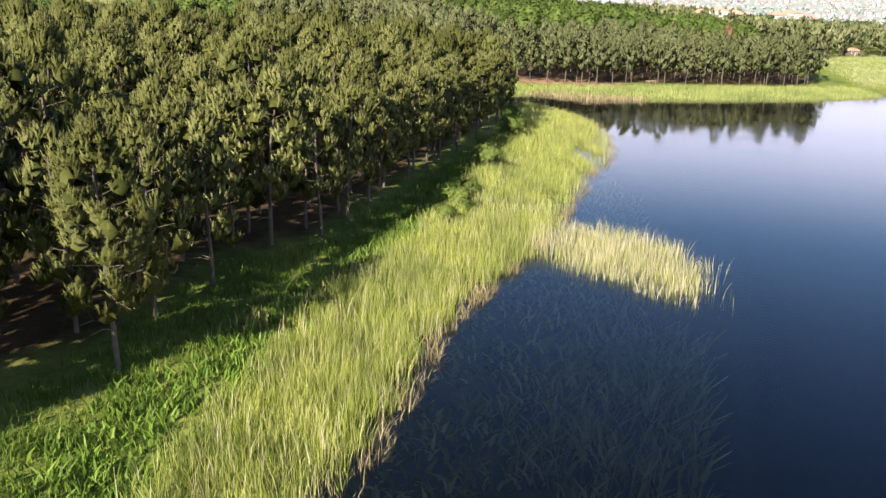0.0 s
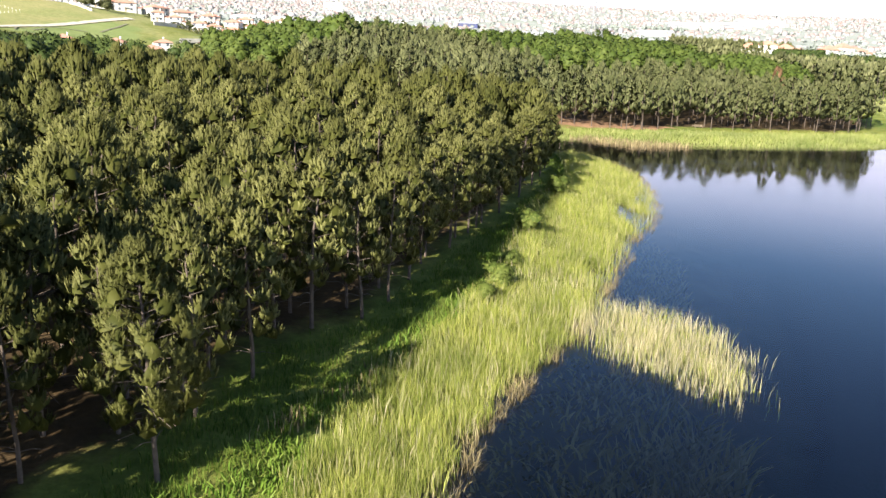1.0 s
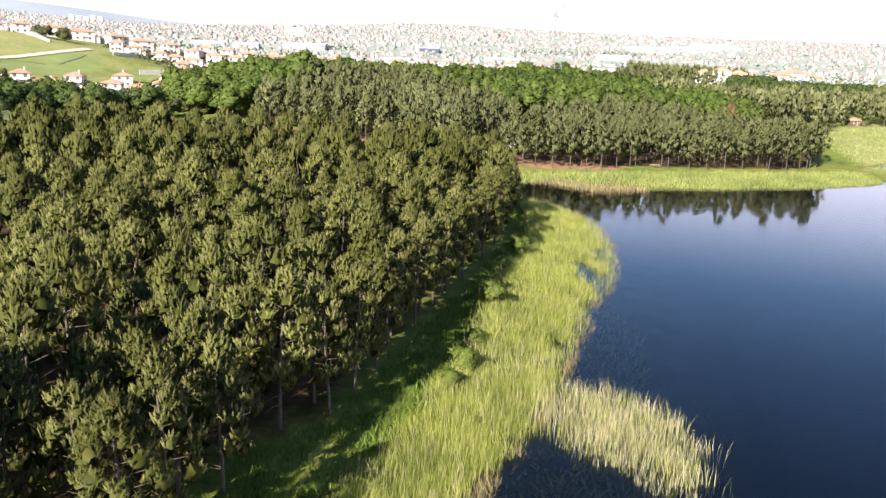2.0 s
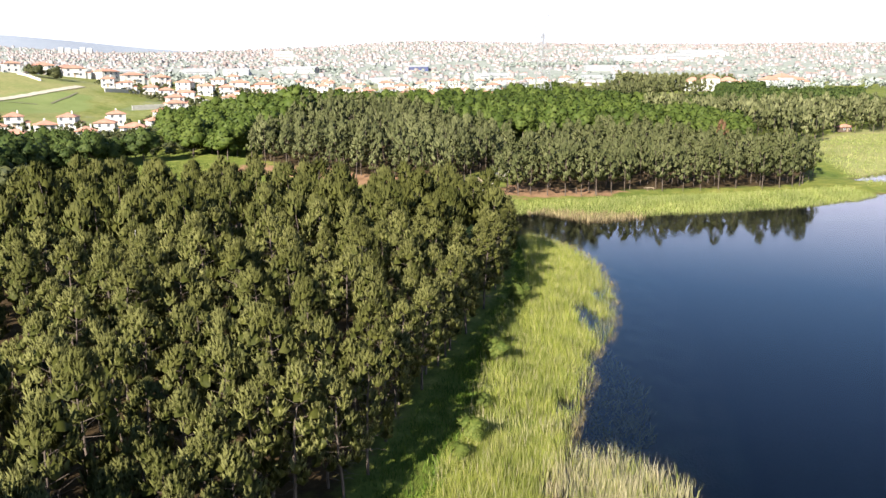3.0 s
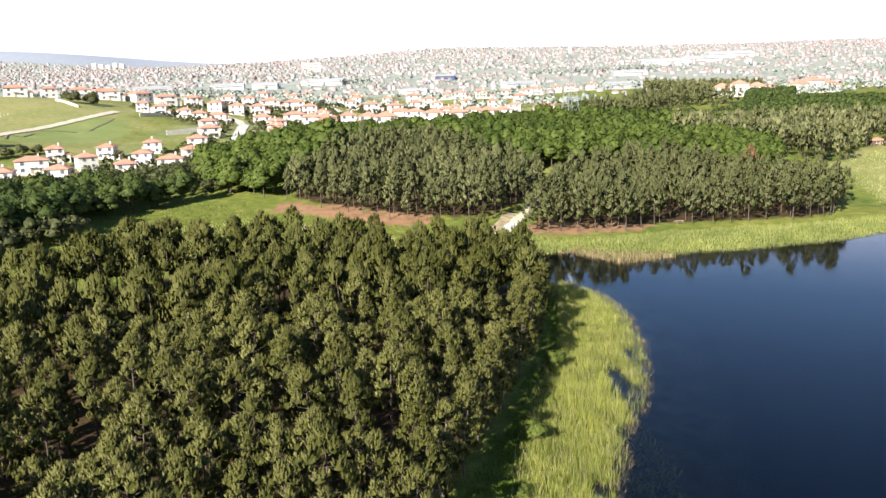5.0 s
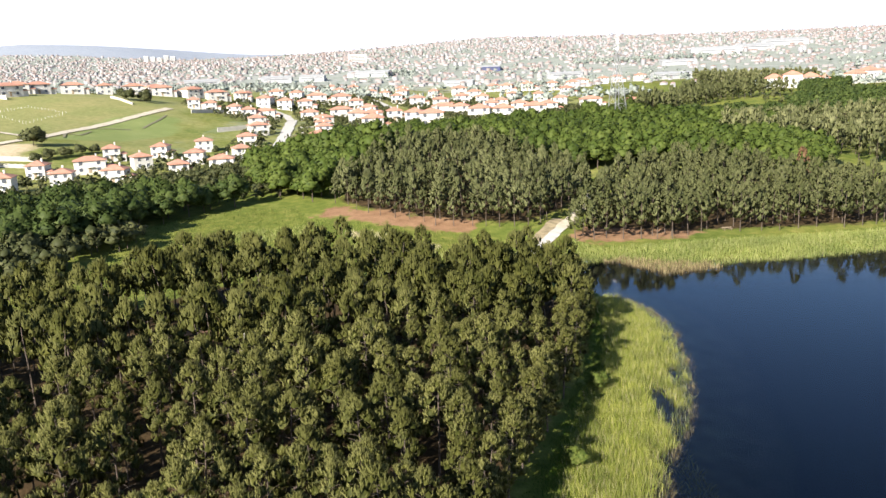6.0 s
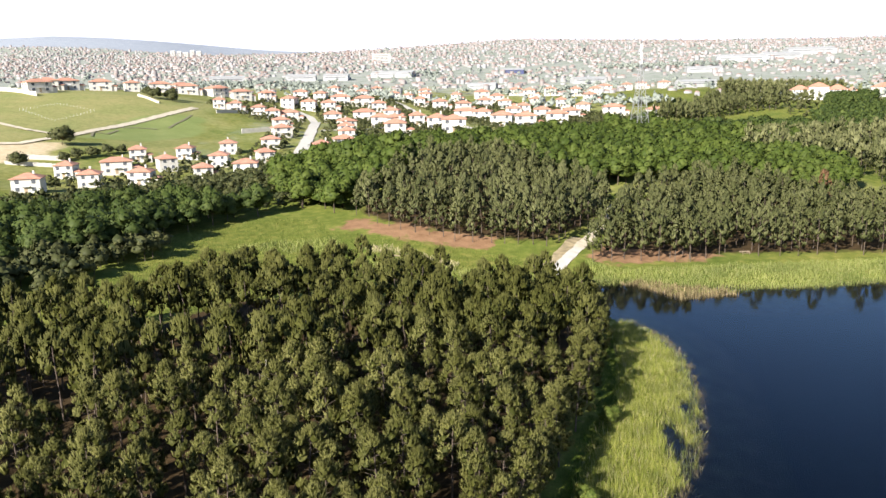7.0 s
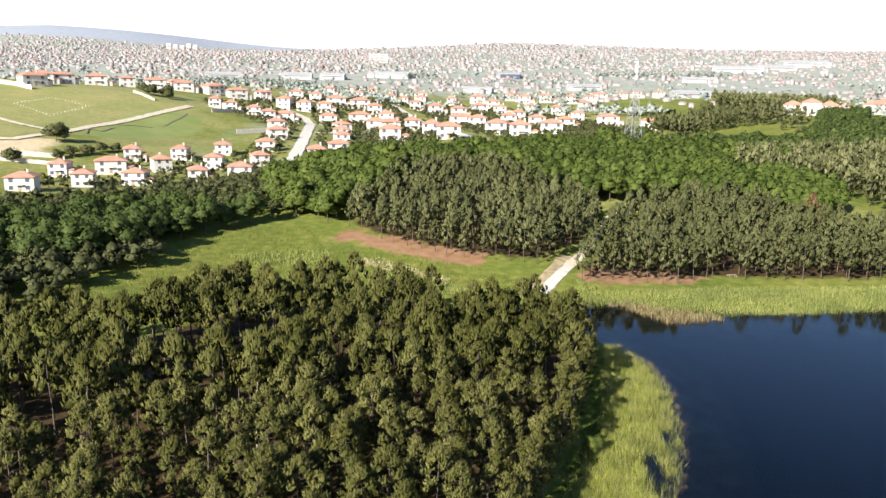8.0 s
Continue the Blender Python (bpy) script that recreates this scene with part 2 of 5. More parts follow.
# ---- the plan: lake outline, heights ----
LAKE = [(-8, 5), (-6, 20), (-4, 30), (-2, 38), (0, 45), (3, 52), (6, 58), (8, 65), (10, 72), (12, 80), (14.5, 90),
        (17, 97), (18.5, 108), (20.5, 120), (22.5, 134), (21, 146), (18, 156), (14, 166), (12, 176), (15, 187),
        (24, 189), (33, 185), (49, 182), (67, 185), (90, 192), (106, 200), (114, 205), (150, 216), (210, 226),
        (330, 200), (360, 60), (320, -80), (150, -190), (10, -160), (-25, -60)]
POND = [(122, 234), (128, 229), (150, 236), (200, 250), (190, 282), (146, 256)]
# ground heights over the water: x, y, z
HEIGHTS_NEAR = [(-4, 58, 1.6), (-9, 52, 1.7), (-13, 36, 1.6), (-30, 60, 2.4), (-40, 90, 2.8), (-30, 140, 2.5), (3, 120, 1.8),
                (-80, 120, 4), (-60, 190, 4), (-95, 190, 7), (-27, 216, 6.5), (-105, 240, 8), (-10, 207, 3.6), (8, 211, 4),
                (26, 209, 2.0), (60, 214, 1.2), (103, 226, 1.6), (30, 280, 6), (75, 292, 5.5), (62, 335, 11.5), (105, 335, 10), (-33, 240, 8.5), (-45, 292, 17), (-14, 308, 15.5), (22, 322, 13),
                (99, 272, 3.2), (-130, 60, 5), (-60, -20, 4), (150, 240, 2), (170, 300, 4), (-58, 258, 10)]
HEIGHTS_FAR = [(-166, 345, 6), (-130, 340, 6.5), (-205, 330, 7), (-145, 400, 8), (-238, 400, 19), (0, 400, 15), (70, 444, 20), (-177, 688, 14),
               (-239, 630, 31), (-298, 610, 41), (-147, 654, 15.5), (21, 884, 14), (298, 826, 20), (331, 928, 21), (306, 1090, 28), (-370, 600, 46),
               (220, 480, 9), (190, 630, 13), (250, 750, 17), (140, 580, 12), (150, 700, 9), (240, 690, 14), (134, 402, 9), (177, 424, 6), (164, 369, 5), (112, 470, 14), (350, 450, 7), (-330, 420, 26), (-200, 500, 15), (100, 650, 14), (-500, 800, 50), (-230, 280, 12),
               (-375, 700, 46), (-335, 750, 43), (-262, 770, 34), (-290, 950, 35), (-143, 864, 26), (-227, 1019, 36), (-60, 1000, 23), (10, 1060, 28), (110, 1050, 28), (210, 1100, 34)]
HEIGHTS_CITY = [(-900, 1400, 45), (0, 1250, 22), (900, 1300, 30), (-1100, 2000, 90), (0, 2000, 88), (1100, 2000, 90), (-1400, 2700, 130),
                (0, 2700, 155), (1400, 2700, 150), (-1700, 3500, 195), (0, 3500, 226), (1700, 3500, 200), (3000, 3500, 200),
                (-3000, 3500, 195), (-2500, 4150, 335), (-3300, 4200, 335), (-1500, 4250, 215), (-1950, 4200, 300), (0, 4300, 200), (2500, 4300, 200), (0, -900, 8), (1200, 0, 12), (-1200, 0, 40), (3500, -500, 20), (-3500, -500, 40)]


def _kernel(ax, ay, bx, by):
    return np.sqrt((ax[:, None] - bx[None]) ** 2 + (ay[:, None] - by[None]) ** 2 + 400.0)


_anchors = np.array(HEIGHTS_NEAR + HEIGHTS_FAR + HEIGHTS_CITY, dtype=float)
_weights = np.linalg.solve(_kernel(_anchors[:, 0], _anchors[:, 1], _anchors[:, 0], _anchors[:, 1]), _anchors[:, 2])


def outline_distance(x, y, outline):
    """Distance to a closed outline, plus outside and minus inside it."""
    p = np.array(outline, dtype=float)
    q = np.roll(p, -1, axis=0)
    best, inside = np.full(x.shape, 1e18), np.zeros(x.shape, dtype=bool)
    for (ax, ay), (bx, by) in zip(p, q):
        ex, ey = bx - ax, by - ay
        s = np.clip(((x - ax) * ex + (y - ay) * ey) / (ex * ex + ey * ey), 0, 1)
        best = np.minimum(best, (x - ax - s * ex) ** 2 + (y - ay - s * ey) ** 2)
        cross = (ay > y) != (by > y)
        if by != ay:
            inside ^= cross & (x < ex * (y - ay) / (by - ay) + ax)
    return np.where(inside, -1, 1) * np.sqrt(best)


def line_distance(x, y, points):
    """Distance to an open line."""
    return np.min([np.abs(outline_distance(x, y, [a, b, (b[0] + 0.01, b[1])])) for a, b in zip(points, points[1:])], axis=0)


def ground(x, y):
    """Height of the ground, for arrays or single numbers."""
    x, y = np.atleast_1d(np.asarray(x, dtype=float)), np.atleast_1d(np.asarray(y, dtype=float))
    base = _kernel(x, y, _anchors[:, 0], _anchors[:, 1]) @ _weights
    d = np.minimum(outline_distance(x, y, LAKE), outline_distance(x, y, POND))
    k = np.clip(d / 14.0, 0, 1)
    k = k * k * (3 - 2 * k)
    land = 0.10 * np.clip(d, 0, 10) * (1 - k) + np.maximum(base, 0.8) * k
    bed = -0.02 - np.minimum(-d * 0.16, 3.0)
    ripple = 0.10 * np.sin(x * 0.9 + 1.3 * np.sin(y * 0.37)) * np.sin(y * 0.8 + x * 0.21)
    return np.where(d > 0, land + ripple * k, bed)


# ---- building helpers ----


def mesh_from(name, verts, tris, mat, smooth=False, normals=None, young=None):
    """A mesh from arrays of corners and triangles; foliage may carry soft normals of its clumps."""
    me = bpy.data.meshes.new(name)
    verts, tris = np.asarray(verts, dtype=np.float32), np.asarray(tris, dtype=np.int32)
    me.vertices.add(len(verts))
    me.vertices.foreach_set("co", verts.ravel())
    me.loops.add(tris.size)
    me.loops.foreach_set("vertex_index", tris.ravel())
    me.polygons.add(len(tris))
    me.polygons.foreach_set("loop_start", np.arange(0, tris.size, 3, dtype=np.int32))
    me.update(calc_edges=True)
    me.validate()
    me.materials.append(mat)
    if smooth:
        me.polygons.foreach_set("use_smooth", np.ones(len(me.polygons), dtype=bool))
    if normals is not None:
        me.normals_split_custom_set_from_vertices(np.asarray(normals, dtype=np.float32))
    if young is not None:
        me.attributes.new("young", "FLOAT", "POINT").data.foreach_set("value", np.asarray(young, dtype=np.float32))
    return me


def unit(v):
    return v / (np.linalg.norm(v, axis=-1)[..., None] + 1e-9)


def hang(ob, parent):
    ob.parent = parent
    return ob


def part(name, bm, mat, parent, label=""):
    """Links a bmesh as one mesh object under a thing or under a part."""
    me = bpy.data.meshes.new(name)
    bm.to_mesh(me)
    bm.free()
    me.materials.append(mat)
    return tagged(hang(new(name, me), parent), label) if parent else tagged(new(name, me), label)


def box(bm, x0, y0, z0, x1, y1, z1):
    made = bmesh.ops.create_cube(bm, size=1, matrix=Matrix.LocRotScale(((x0 + x1) / 2, (y0 + y1) / 2, (z0 + z1) / 2), None, (x1 - x0, y1 - y0, z1 - z0)))
    return made["verts"]


def bar(bm, a, b, r, sides=4):
    """A straight bar between two points."""
    a, b = Vector(a), Vector(b)
    m = Matrix.Translation((a + b) / 2) @ (b - a).to_track_quat("Z", "Y").to_matrix().to_4x4()
    bmesh.ops.create_cone(bm, cap_ends=True, segments=sides, radius1=r, radius2=r, depth=(b - a).length, matrix=m)


def scatter(outline, spacing, jitter=0.45, seed=1, turn=0.0):
    """Points of a jittered grid inside an outline."""
    rng = np.random.default_rng(seed)
    p = np.array(outline, dtype=float)
    c = p.mean(axis=0)
    reach = np.abs(p - c).max() * 1.5
    g = np.arange(-reach, reach, spacing)
    x, y = np.meshgrid(g, g)
    x[1::2] += spacing / 2
    x, y = x.ravel(), y.ravel()
    x, y = x + rng.uniform(-jitter, jitter, x.size) * spacing, y + rng.uniform(-jitter, jitter, y.size) * spacing
    ca, sa = math.cos(turn), math.sin(turn)
    x, y = c[0] + ca * x - sa * y, c[1] + sa * x + ca * y
    keep = outline_distance(x, y, outline) < 0
    return x[keep], y[keep]


def strewn(outline, gap, seed):
    """Points strewn in an outline with no two nearer than a gap that varies from place to place."""
    rng = np.random.default_rng(seed)
    p = np.array(outline, dtype=float)
    (x0, y0), (x1, y1) = p.min(axis=0), p.max(axis=0)
    count = int(5 * (x1 - x0) * (y1 - y0) / gap ** 2)
    x, y = rng.uniform(x0, x1, count), rng.uniform(y0, y1, count)
    inside = outline_distance(x, y, outline) < 0
    cells, keep = {}, []
    for a, b, own in zip(x[inside], y[inside], rng.uniform(0.8, 1.2, int(inside.sum())) * gap):
        i, j = int(a // gap), int(b // gap)
        near = (q for u in (-2, -1, 0, 1, 2) for v in (-2, -1, 0, 1, 2) for q in cells.get((i + u, j + v), ()))
        if all((a - q[0]) ** 2 + (b - q[1]) ** 2 > own * own for q in near):
            cells.setdefault((i, j), []).append((a, b))
            keep.append((a, b))
    keep = np.array(keep)
    return keep[:, 0], keep[:, 1]


def waves(x, y, size, seed=0.0):
    """A smooth random field from -1 to 1."""
    k = 2 * math.pi / size
    return (np.sin(k * (x + 0.4 * y) + seed) + np.sin(k * 1.31 * (y - 0.3 * x) + 2.1 * seed + 1) + np.sin(k * 0.77 * (x - y) + 3.7 * seed)) / 3


def blades(x, y, z, height, width, lean, rng, kink=0.45):
    """Leaf blades that stand on points and bend over: corners and triangles."""
    n = len(x)
    a = rng.uniform(0, 2 * math.pi, n)
    b = rng.uniform(0, 2 * math.pi, n)
    foot = np.stack([x, y, z], 1)
    side = np.stack([np.cos(a), np.sin(a), np.zeros(n)], 1) * (width / 2)[:, None]
    tip = np.stack([np.cos(b) * lean, np.sin(b) * lean, height], 1)
    mid = tip * np.array([0.3, 0.3, 1 - kink])
    v = np.stack([foot - side, foot + side, foot + mid + side * 0.9, foot + mid - side * 0.9, foot + tip], 1).reshape(-1, 3)
    t = np.array([[0, 1, 2], [0, 2, 3], [3, 2, 4]])
    return v, (np.arange(n)[:, None, None] * 5 + t[None]).reshape(-1, 3)


def join(pieces):
    """Joins lists of corners, triangles and values of the corners into one."""
    base = np.cumsum([0] + [len(piece[0]) for piece in pieces[:-1]])
    made = [np.concatenate(rows) for rows in zip(*pieces)]
    made[1] = np.concatenate([piece[1] + k for piece, k in zip(pieces, base)])
    return tuple(made)


def softened(piece, normals):
    """Gives corners soft normals, and turns every triangle to face along them."""
    v, t = piece
    face = np.cross(v[t[:, 1]] - v[t[:, 0]], v[t[:, 2]] - v[t[:, 0]])
    wrong = (face * normals[t].sum(axis=1)).sum(axis=1) < 0
    t = np.where(wrong[:, None], t[:, ::-1], t)
    return v, t, unit(normals)


def tube(points, radii, sides=6):
    """A tapered tube along points: corners and triangles."""
    points = np.asarray(points, dtype=float)
    v, t = [], []
    for i, (p, r) in enumerate(zip(points, radii)):
        q = points[min(i + 1, len(points) - 1)] - points[max(i - 1, 0)]
        q = q / np.linalg.norm(q)
        u = np.cross(q, (0.3, 0.9, 0.1) if abs(q[2]) > 0.5 else (0, 0, 1))
        u = u / np.linalg.norm(u)
        w = np.cross(q, u)
        for k in range(sides):
            s = 2 * math.pi * k / sides
            v.append(p + r * (math.cos(s) * u + math.sin(s) * w))
    for i in range(len(points) - 1):
        for k in range(sides):
            a, b = i * sides + k, i * sides + (k + 1) % sides
            t += [[a, b, b + sides], [a, b + sides, a + sides]]
    return np.array(v), np.array(t)


def brushes(centres, axes, count, length, width, spread, rng, outward=None):
    """Tufts: at each centre a brush of pointed leaves round an axis, their faces turned outward."""
    n = len(centres)
    c = np.repeat(centres, count, axis=0)
    a = np.repeat(axes, count, axis=0)
    d = a + spread * rng.normal(size=(n * count, 3))
    d /= np.linalg.norm(d, axis=1)[:, None]
    face = np.repeat(axes if outward is None else outward, count, axis=0)
    face = face / (np.linalg.norm(face, axis=1)[:, None] + 1e-9) + 0.25 * rng.normal(size=(n * count, 3))
    side = np.cross(face, d)
    side /= np.linalg.norm(side, axis=1)[:, None] + 1e-9
    ln = length * rng.uniform(0.65, 1.2, n * count)[:, None]
    wd = width * rng.uniform(0.7, 1.3, n * count)[:, None]
    start = c - d * ln * 0.25
    v = np.stack([start + side * wd * 0.5, start - side * wd * 0.5, c + d * ln], 1).reshape(-1, 3)
    return v, np.arange(n * count * 3).reshape(-1, 3)


def puffs(centres, axes, girth, length, ring, rng, rough=0.22, double=False):
    """Tufts: uneven spindles round an upward axis, with one or two rings of corners and pointed ends."""
    n = len(centres)
    a = axes / np.linalg.norm(axes, axis=1)[:, None]
    u = np.cross(a, rng.normal(size=(n, 3)))
    u /= np.linalg.norm(u, axis=1)[:, None]
    w = np.cross(a, u)
    g = (girth * (rng.uniform(0.55, 1.4, n) if np.ndim(girth) == 0 else 1))[:, None]
    h = (length * (rng.uniform(0.8, 1.2, n) if np.ndim(length) == 0 else 1))[:, None]
    v = [centres - a * h * 0.42]
    rows = ((-0.14, 1.0, 0.0), (0.22, 0.75, 0.5)) if double else ((-0.02, 1.0, 0.0),)
    for level, wide, shift in rows:
        for k in range(ring):
            s = 2 * math.pi * (k + shift) / ring
            r = g * wide * rng.uniform(1 - rough * 1.6, 1 + rough * 1.6, (n, 1))
            v.append(centres + (math.cos(s) * u + math.sin(s) * w) * r + a * h * (level + rough * rng.uniform(-0.5, 0.5, (n, 1))))
    v.append(centres + a * h * 0.62 + rng.normal(0, 0.12, (n, 3)) * g)
    t = []
    last = 1 + ring * (len(rows) - 1)
    for k in range(ring):
        b = (k + 1) % ring
        t += [[0, 1 + b, 1 + k], [last + k, last + b, last + ring]]
        if double:
            t += [[1 + k, 1 + b, last + k], [1 + b, last + b, last + k]]
    per = 2 + ring * len(rows)
    return np.stack(v, 1).reshape(-1, 3), (np.arange(n)[:, None, None] * per + np.array(t)[None]).reshape(-1, 3)


def pine(seed, height, radius, clear, lobes, shoots, girth, thick, tall, ring=4, needles=0, dead=6, sides=6, drift=(0.0, 0.0), leaders=3, blade=0.03):
    """A pine: wood (trunk, limbs, dead lower twigs), and a crown of boughs, each a clump of upright shoots like bottle brushes."""
    rng = np.random.default_rng(seed)
    levels = np.linspace(0, 1, 6)
    bend = rng.normal(0, 0.16, (6, 2)).cumsum(axis=0) * levels[:, None]
    line = np.concatenate([bend, (levels * height * 0.95)[:, None]], 1)
    line[0, 2] = -0.3
    stem = height * 0.0115
    wood = [tube(line, stem * (1 - 0.85 * levels) + 0.012, sides)]

    def axis_at(z):
        return np.array([np.interp(z, line[:, 2], line[:, 0]), np.interp(z, line[:, 2], line[:, 1]), z])
    centres, sizes = [], []
    for i in range(lobes):
        u = (i + rng.uniform(0.1, 0.9)) / lobes
        u = u ** 0.9
        z = height * (clear + (0.93 - clear) * u)
        reach = radius * min(1.0, (u + 0.22) / 0.45) * (1 - u ** 1.9) ** 0.75 * rng.uniform(0.66, 1.0)
        a = 2.4 * i + rng.uniform(-0.5, 0.5)
        foot = axis_at(z - 0.25 * reach)
        end = foot + np.array([math.cos(a) * reach, math.sin(a) * reach, reach * (0.15 + 0.4 * u)])
        if sides > 4 and reach > 0.5:
            wood.append(tube([foot, end], [stem * 0.22, 0.012], 3))
        centres.append(end)
        sizes.append(rng.uniform(0.75, 1.25) * (1.05 - 0.35 * u))
    for k in range(leaders):
        a = 2.1 * k + rng.uniform(0, 1)
        centres.append(axis_at(height * (0.94 - 0.035 * k)) + np.array([math.cos(a), math.sin(a), 0]) * 0.28 * radius * (k > 0))
        sizes.append(0.72)
    for k in range(dead):
        z = height * rng.uniform(clear * 0.55, clear + 0.1)
        a = rng.uniform(0, 6.28)
        foot = axis_at(z)
        reach = radius * rng.uniform(0.4, 0.85)
        end = foot + np.array([math.cos(a) * reach, math.sin(a) * reach, rng.uniform(-0.3, 0.25)])
        wood.append(tube([foot, (foot + end) / 2 + np.array([0, 0, 0.12]), end], [0.035, 0.025, 0.01], 3))
    centres, sizes = np.array(centres), np.array(sizes)
    n, g = len(centres), girth * sizes
    middle = axis_at(height * (clear + 0.30 * (1 - clear)))
    up = np.tile([drift[0], drift[1], 1.0], (n, 1)) + rng.normal(0, 0.12, (n, 3))
    core = puffs(centres - np.array([0, 0, 0.12]) * girth, up, g * 0.60, g * 1.35, 4, rng, 0.2, True)
    k = len(core[0]) // n
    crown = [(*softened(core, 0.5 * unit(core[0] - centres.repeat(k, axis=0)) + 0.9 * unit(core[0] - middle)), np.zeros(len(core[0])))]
    d = rng.normal(size=(n, shoots, 3)) + 0.55 * unit(centres - middle)[:, None]
    d[..., 2] = np.abs(d[..., 2]) * 1.1 - 0.30
    d = unit(d).reshape(-1, 3)
    own = g.repeat(shoots)
    start = centres.repeat(shoots, axis=0) + d * own[:, None] * np.array([0.76, 0.76, 0.72])
    axis = unit((0.5 if needles else 0.34) * d + np.tile([drift[0], drift[1], 1.0], (len(d), 1)) + rng.normal(0, 0.14, d.shape))
    brush = puffs(start + axis * tall * 0.1, axis, thick * rng.uniform(0.7, 1.25, len(d)), tall * rng.uniform(0.75, 1.2, len(d)), ring, rng, 0.16)
    k = len(brush[0]) // len(d)
    soft = unit(0.4 * d + 0.85 * unit(start - middle))
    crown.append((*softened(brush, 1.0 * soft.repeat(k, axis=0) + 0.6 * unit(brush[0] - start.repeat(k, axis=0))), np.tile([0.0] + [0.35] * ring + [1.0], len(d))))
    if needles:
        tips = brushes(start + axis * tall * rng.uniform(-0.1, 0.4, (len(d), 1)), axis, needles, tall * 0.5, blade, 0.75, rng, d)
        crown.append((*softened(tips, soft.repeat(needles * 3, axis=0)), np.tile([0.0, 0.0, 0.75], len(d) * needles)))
    return join(wood), join(crown)


def broadleaf(seed, height, radius, leaves, size, limbs=True, lobes=9):
    """A broad-leaved tree: trunk with limbs, and a crown of rounded lobes covered in leaf sprays."""
    rng = np.random.default_rng(seed)
    wood = [tube([(0, 0, -0.3), (0.1, 0.05, height * 0.3), (0.05, -0.1, height * 0.75)], [height * 0.02, height * 0.015, 0.03], 5)]
    hubs, spans, centres, axes = [], [], [], []
    for i in range(lobes):
        a, q = 2.4 * i + rng.uniform(-0.5, 0.5), rng.uniform(0.25, 0.72)
        z = height * (0.36 + 0.46 * ((i + rng.uniform(0, 1)) / lobes))
        span = radius * math.sqrt(max(0.1, 1 - ((z / height - 0.5) / 0.5) ** 2))
        c = np.array([math.cos(a) * span * q, math.sin(a) * span * q, z])
        if limbs:
            wood.append(tube([(0.08, 0, height * 0.32), c * 0.6 + np.array([0, 0, height * 0.12]), c], [height * 0.009, 0.05, 0.02], 3))
        r = radius * rng.uniform(0.40, 0.58)
        d = rng.normal(size=(max(1, leaves // lobes), 3))
        d[:, 2] = np.abs(d[:, 2]) * 1.0 - 0.35
        d = unit(d)
        hubs.append(c)
        spans.append(r)
        centres.append(c + d * r * rng.uniform(0.8, 1.12, (len(d), 1)) * np.array([1, 1, 0.85]))
        axes.append(d)
    hubs, spans = np.array(hubs), np.array(spans)
    centres, axes = np.concatenate(centres), np.concatenate(axes)
    middle = np.array([0, 0, height * 0.42])
    core = puffs(hubs, np.tile([0.0, 0.0, 1.0], (lobes, 1)), spans * 0.86, spans * 1.25, 5, rng, 0.2, True)
    k = len(core[0]) // lobes
    crown = [softened(core, unit(core[0] - hubs.repeat(k, axis=0)) + 0.6 * unit(core[0] - middle))]
    soft = unit(axes + 0.6 * unit(centres - middle) + rng.normal(0, 0.16, axes.shape))
    sprays = brushes(centres, unit(np.cross(axes, rng.normal(size=axes.shape)) + 0.35 * axes), 1, size, size * 0.95, 0.2, rng, axes)
    crown.append(softened(sprays, soft.repeat(3, axis=0)))
    return join(wood), join(crown)


def planted(templates, x, y, z, rng, low=0.85, high=1.15, stretch=0.12):
    """Sets templates of (wood, leaves) on points, turned and scaled: the joined wood and the joined leaves."""
    which = rng.integers(0, len(templates), len(x))
    woods, crowns = [], []
    for i in range(len(x)):
        a, s = rng.uniform(0, 6.28), rng.uniform(low, high)
        k = s * (1 + rng.uniform(-stretch, stretch))
        m = np.array([[math.cos(a) * s, -math.sin(a) * s, 0], [math.sin(a) * s, math.cos(a) * s, 0], [0, 0, k]]).T
        p = np.array([x[i], y[i], z[i]])
        (wv, wt), (lv, lt, ln, *rest) = templates[which[i]]
        woods.append((wv @ m + p, wt))
        fresh = rng.uniform(0.1, 0.95)
        crowns.append((lv @ m + p, lt, ln @ m, *(q * fresh for q in rest)))
    return join(woods), join(crowns)


def wood_of_trees(name, label, category, templates, x, y, leaf_mat, seed, **size):
    """A whole stand of trees as one stuff with its trunks and crowns."""
    trunks, crowns = planted(templates, x, y, ground(x, y), np.random.default_rng(seed), **size)
    stand = tagged(new(name), label, category, kind="stuff")
    hang(new("trunks", mesh_from("trunks", *trunks, BARK)), stand)
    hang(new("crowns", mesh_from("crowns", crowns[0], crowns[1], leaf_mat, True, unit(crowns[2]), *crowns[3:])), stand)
    return stand


# ---- terrain sheet ----
PINE_LAND = [(-20.5, 20), (-13.5, 35), (-9.8, 50), (-5.4, 57), (-2.5, 68), (1.4, 82), (4.8, 94), (8.3, 110), (11.2, 128), (12.2, 146), (3, 158), (-2, 157),
             (-9, 146), (-14, 150), (-15, 160), (-25, 165), (-41, 163), (-59, 154), (-64, 140), (-68, 127), (-76, 132), (-86, 124), (-108, 117), (-50, 22), (-48, -8), (-31, -16), (-24, -12), (-22.5, 4)]
FOREST_TRAIL = [(-59, 120), (-53, 126), (-49, 129), (-39, 143), (-31, 157), (-24, 171), (-18, 183)]
STAND_LEFT = [(-50, 236), (-46, 230), (-41, 223), (-33, 217), (-21, 213), (-8, 211), (0, 210), (7, 209.5), (11, 215), (16, 224), (23, 240), (28, 262), (24, 285), (-8, 312), (-34, 290), (-50, 252)]
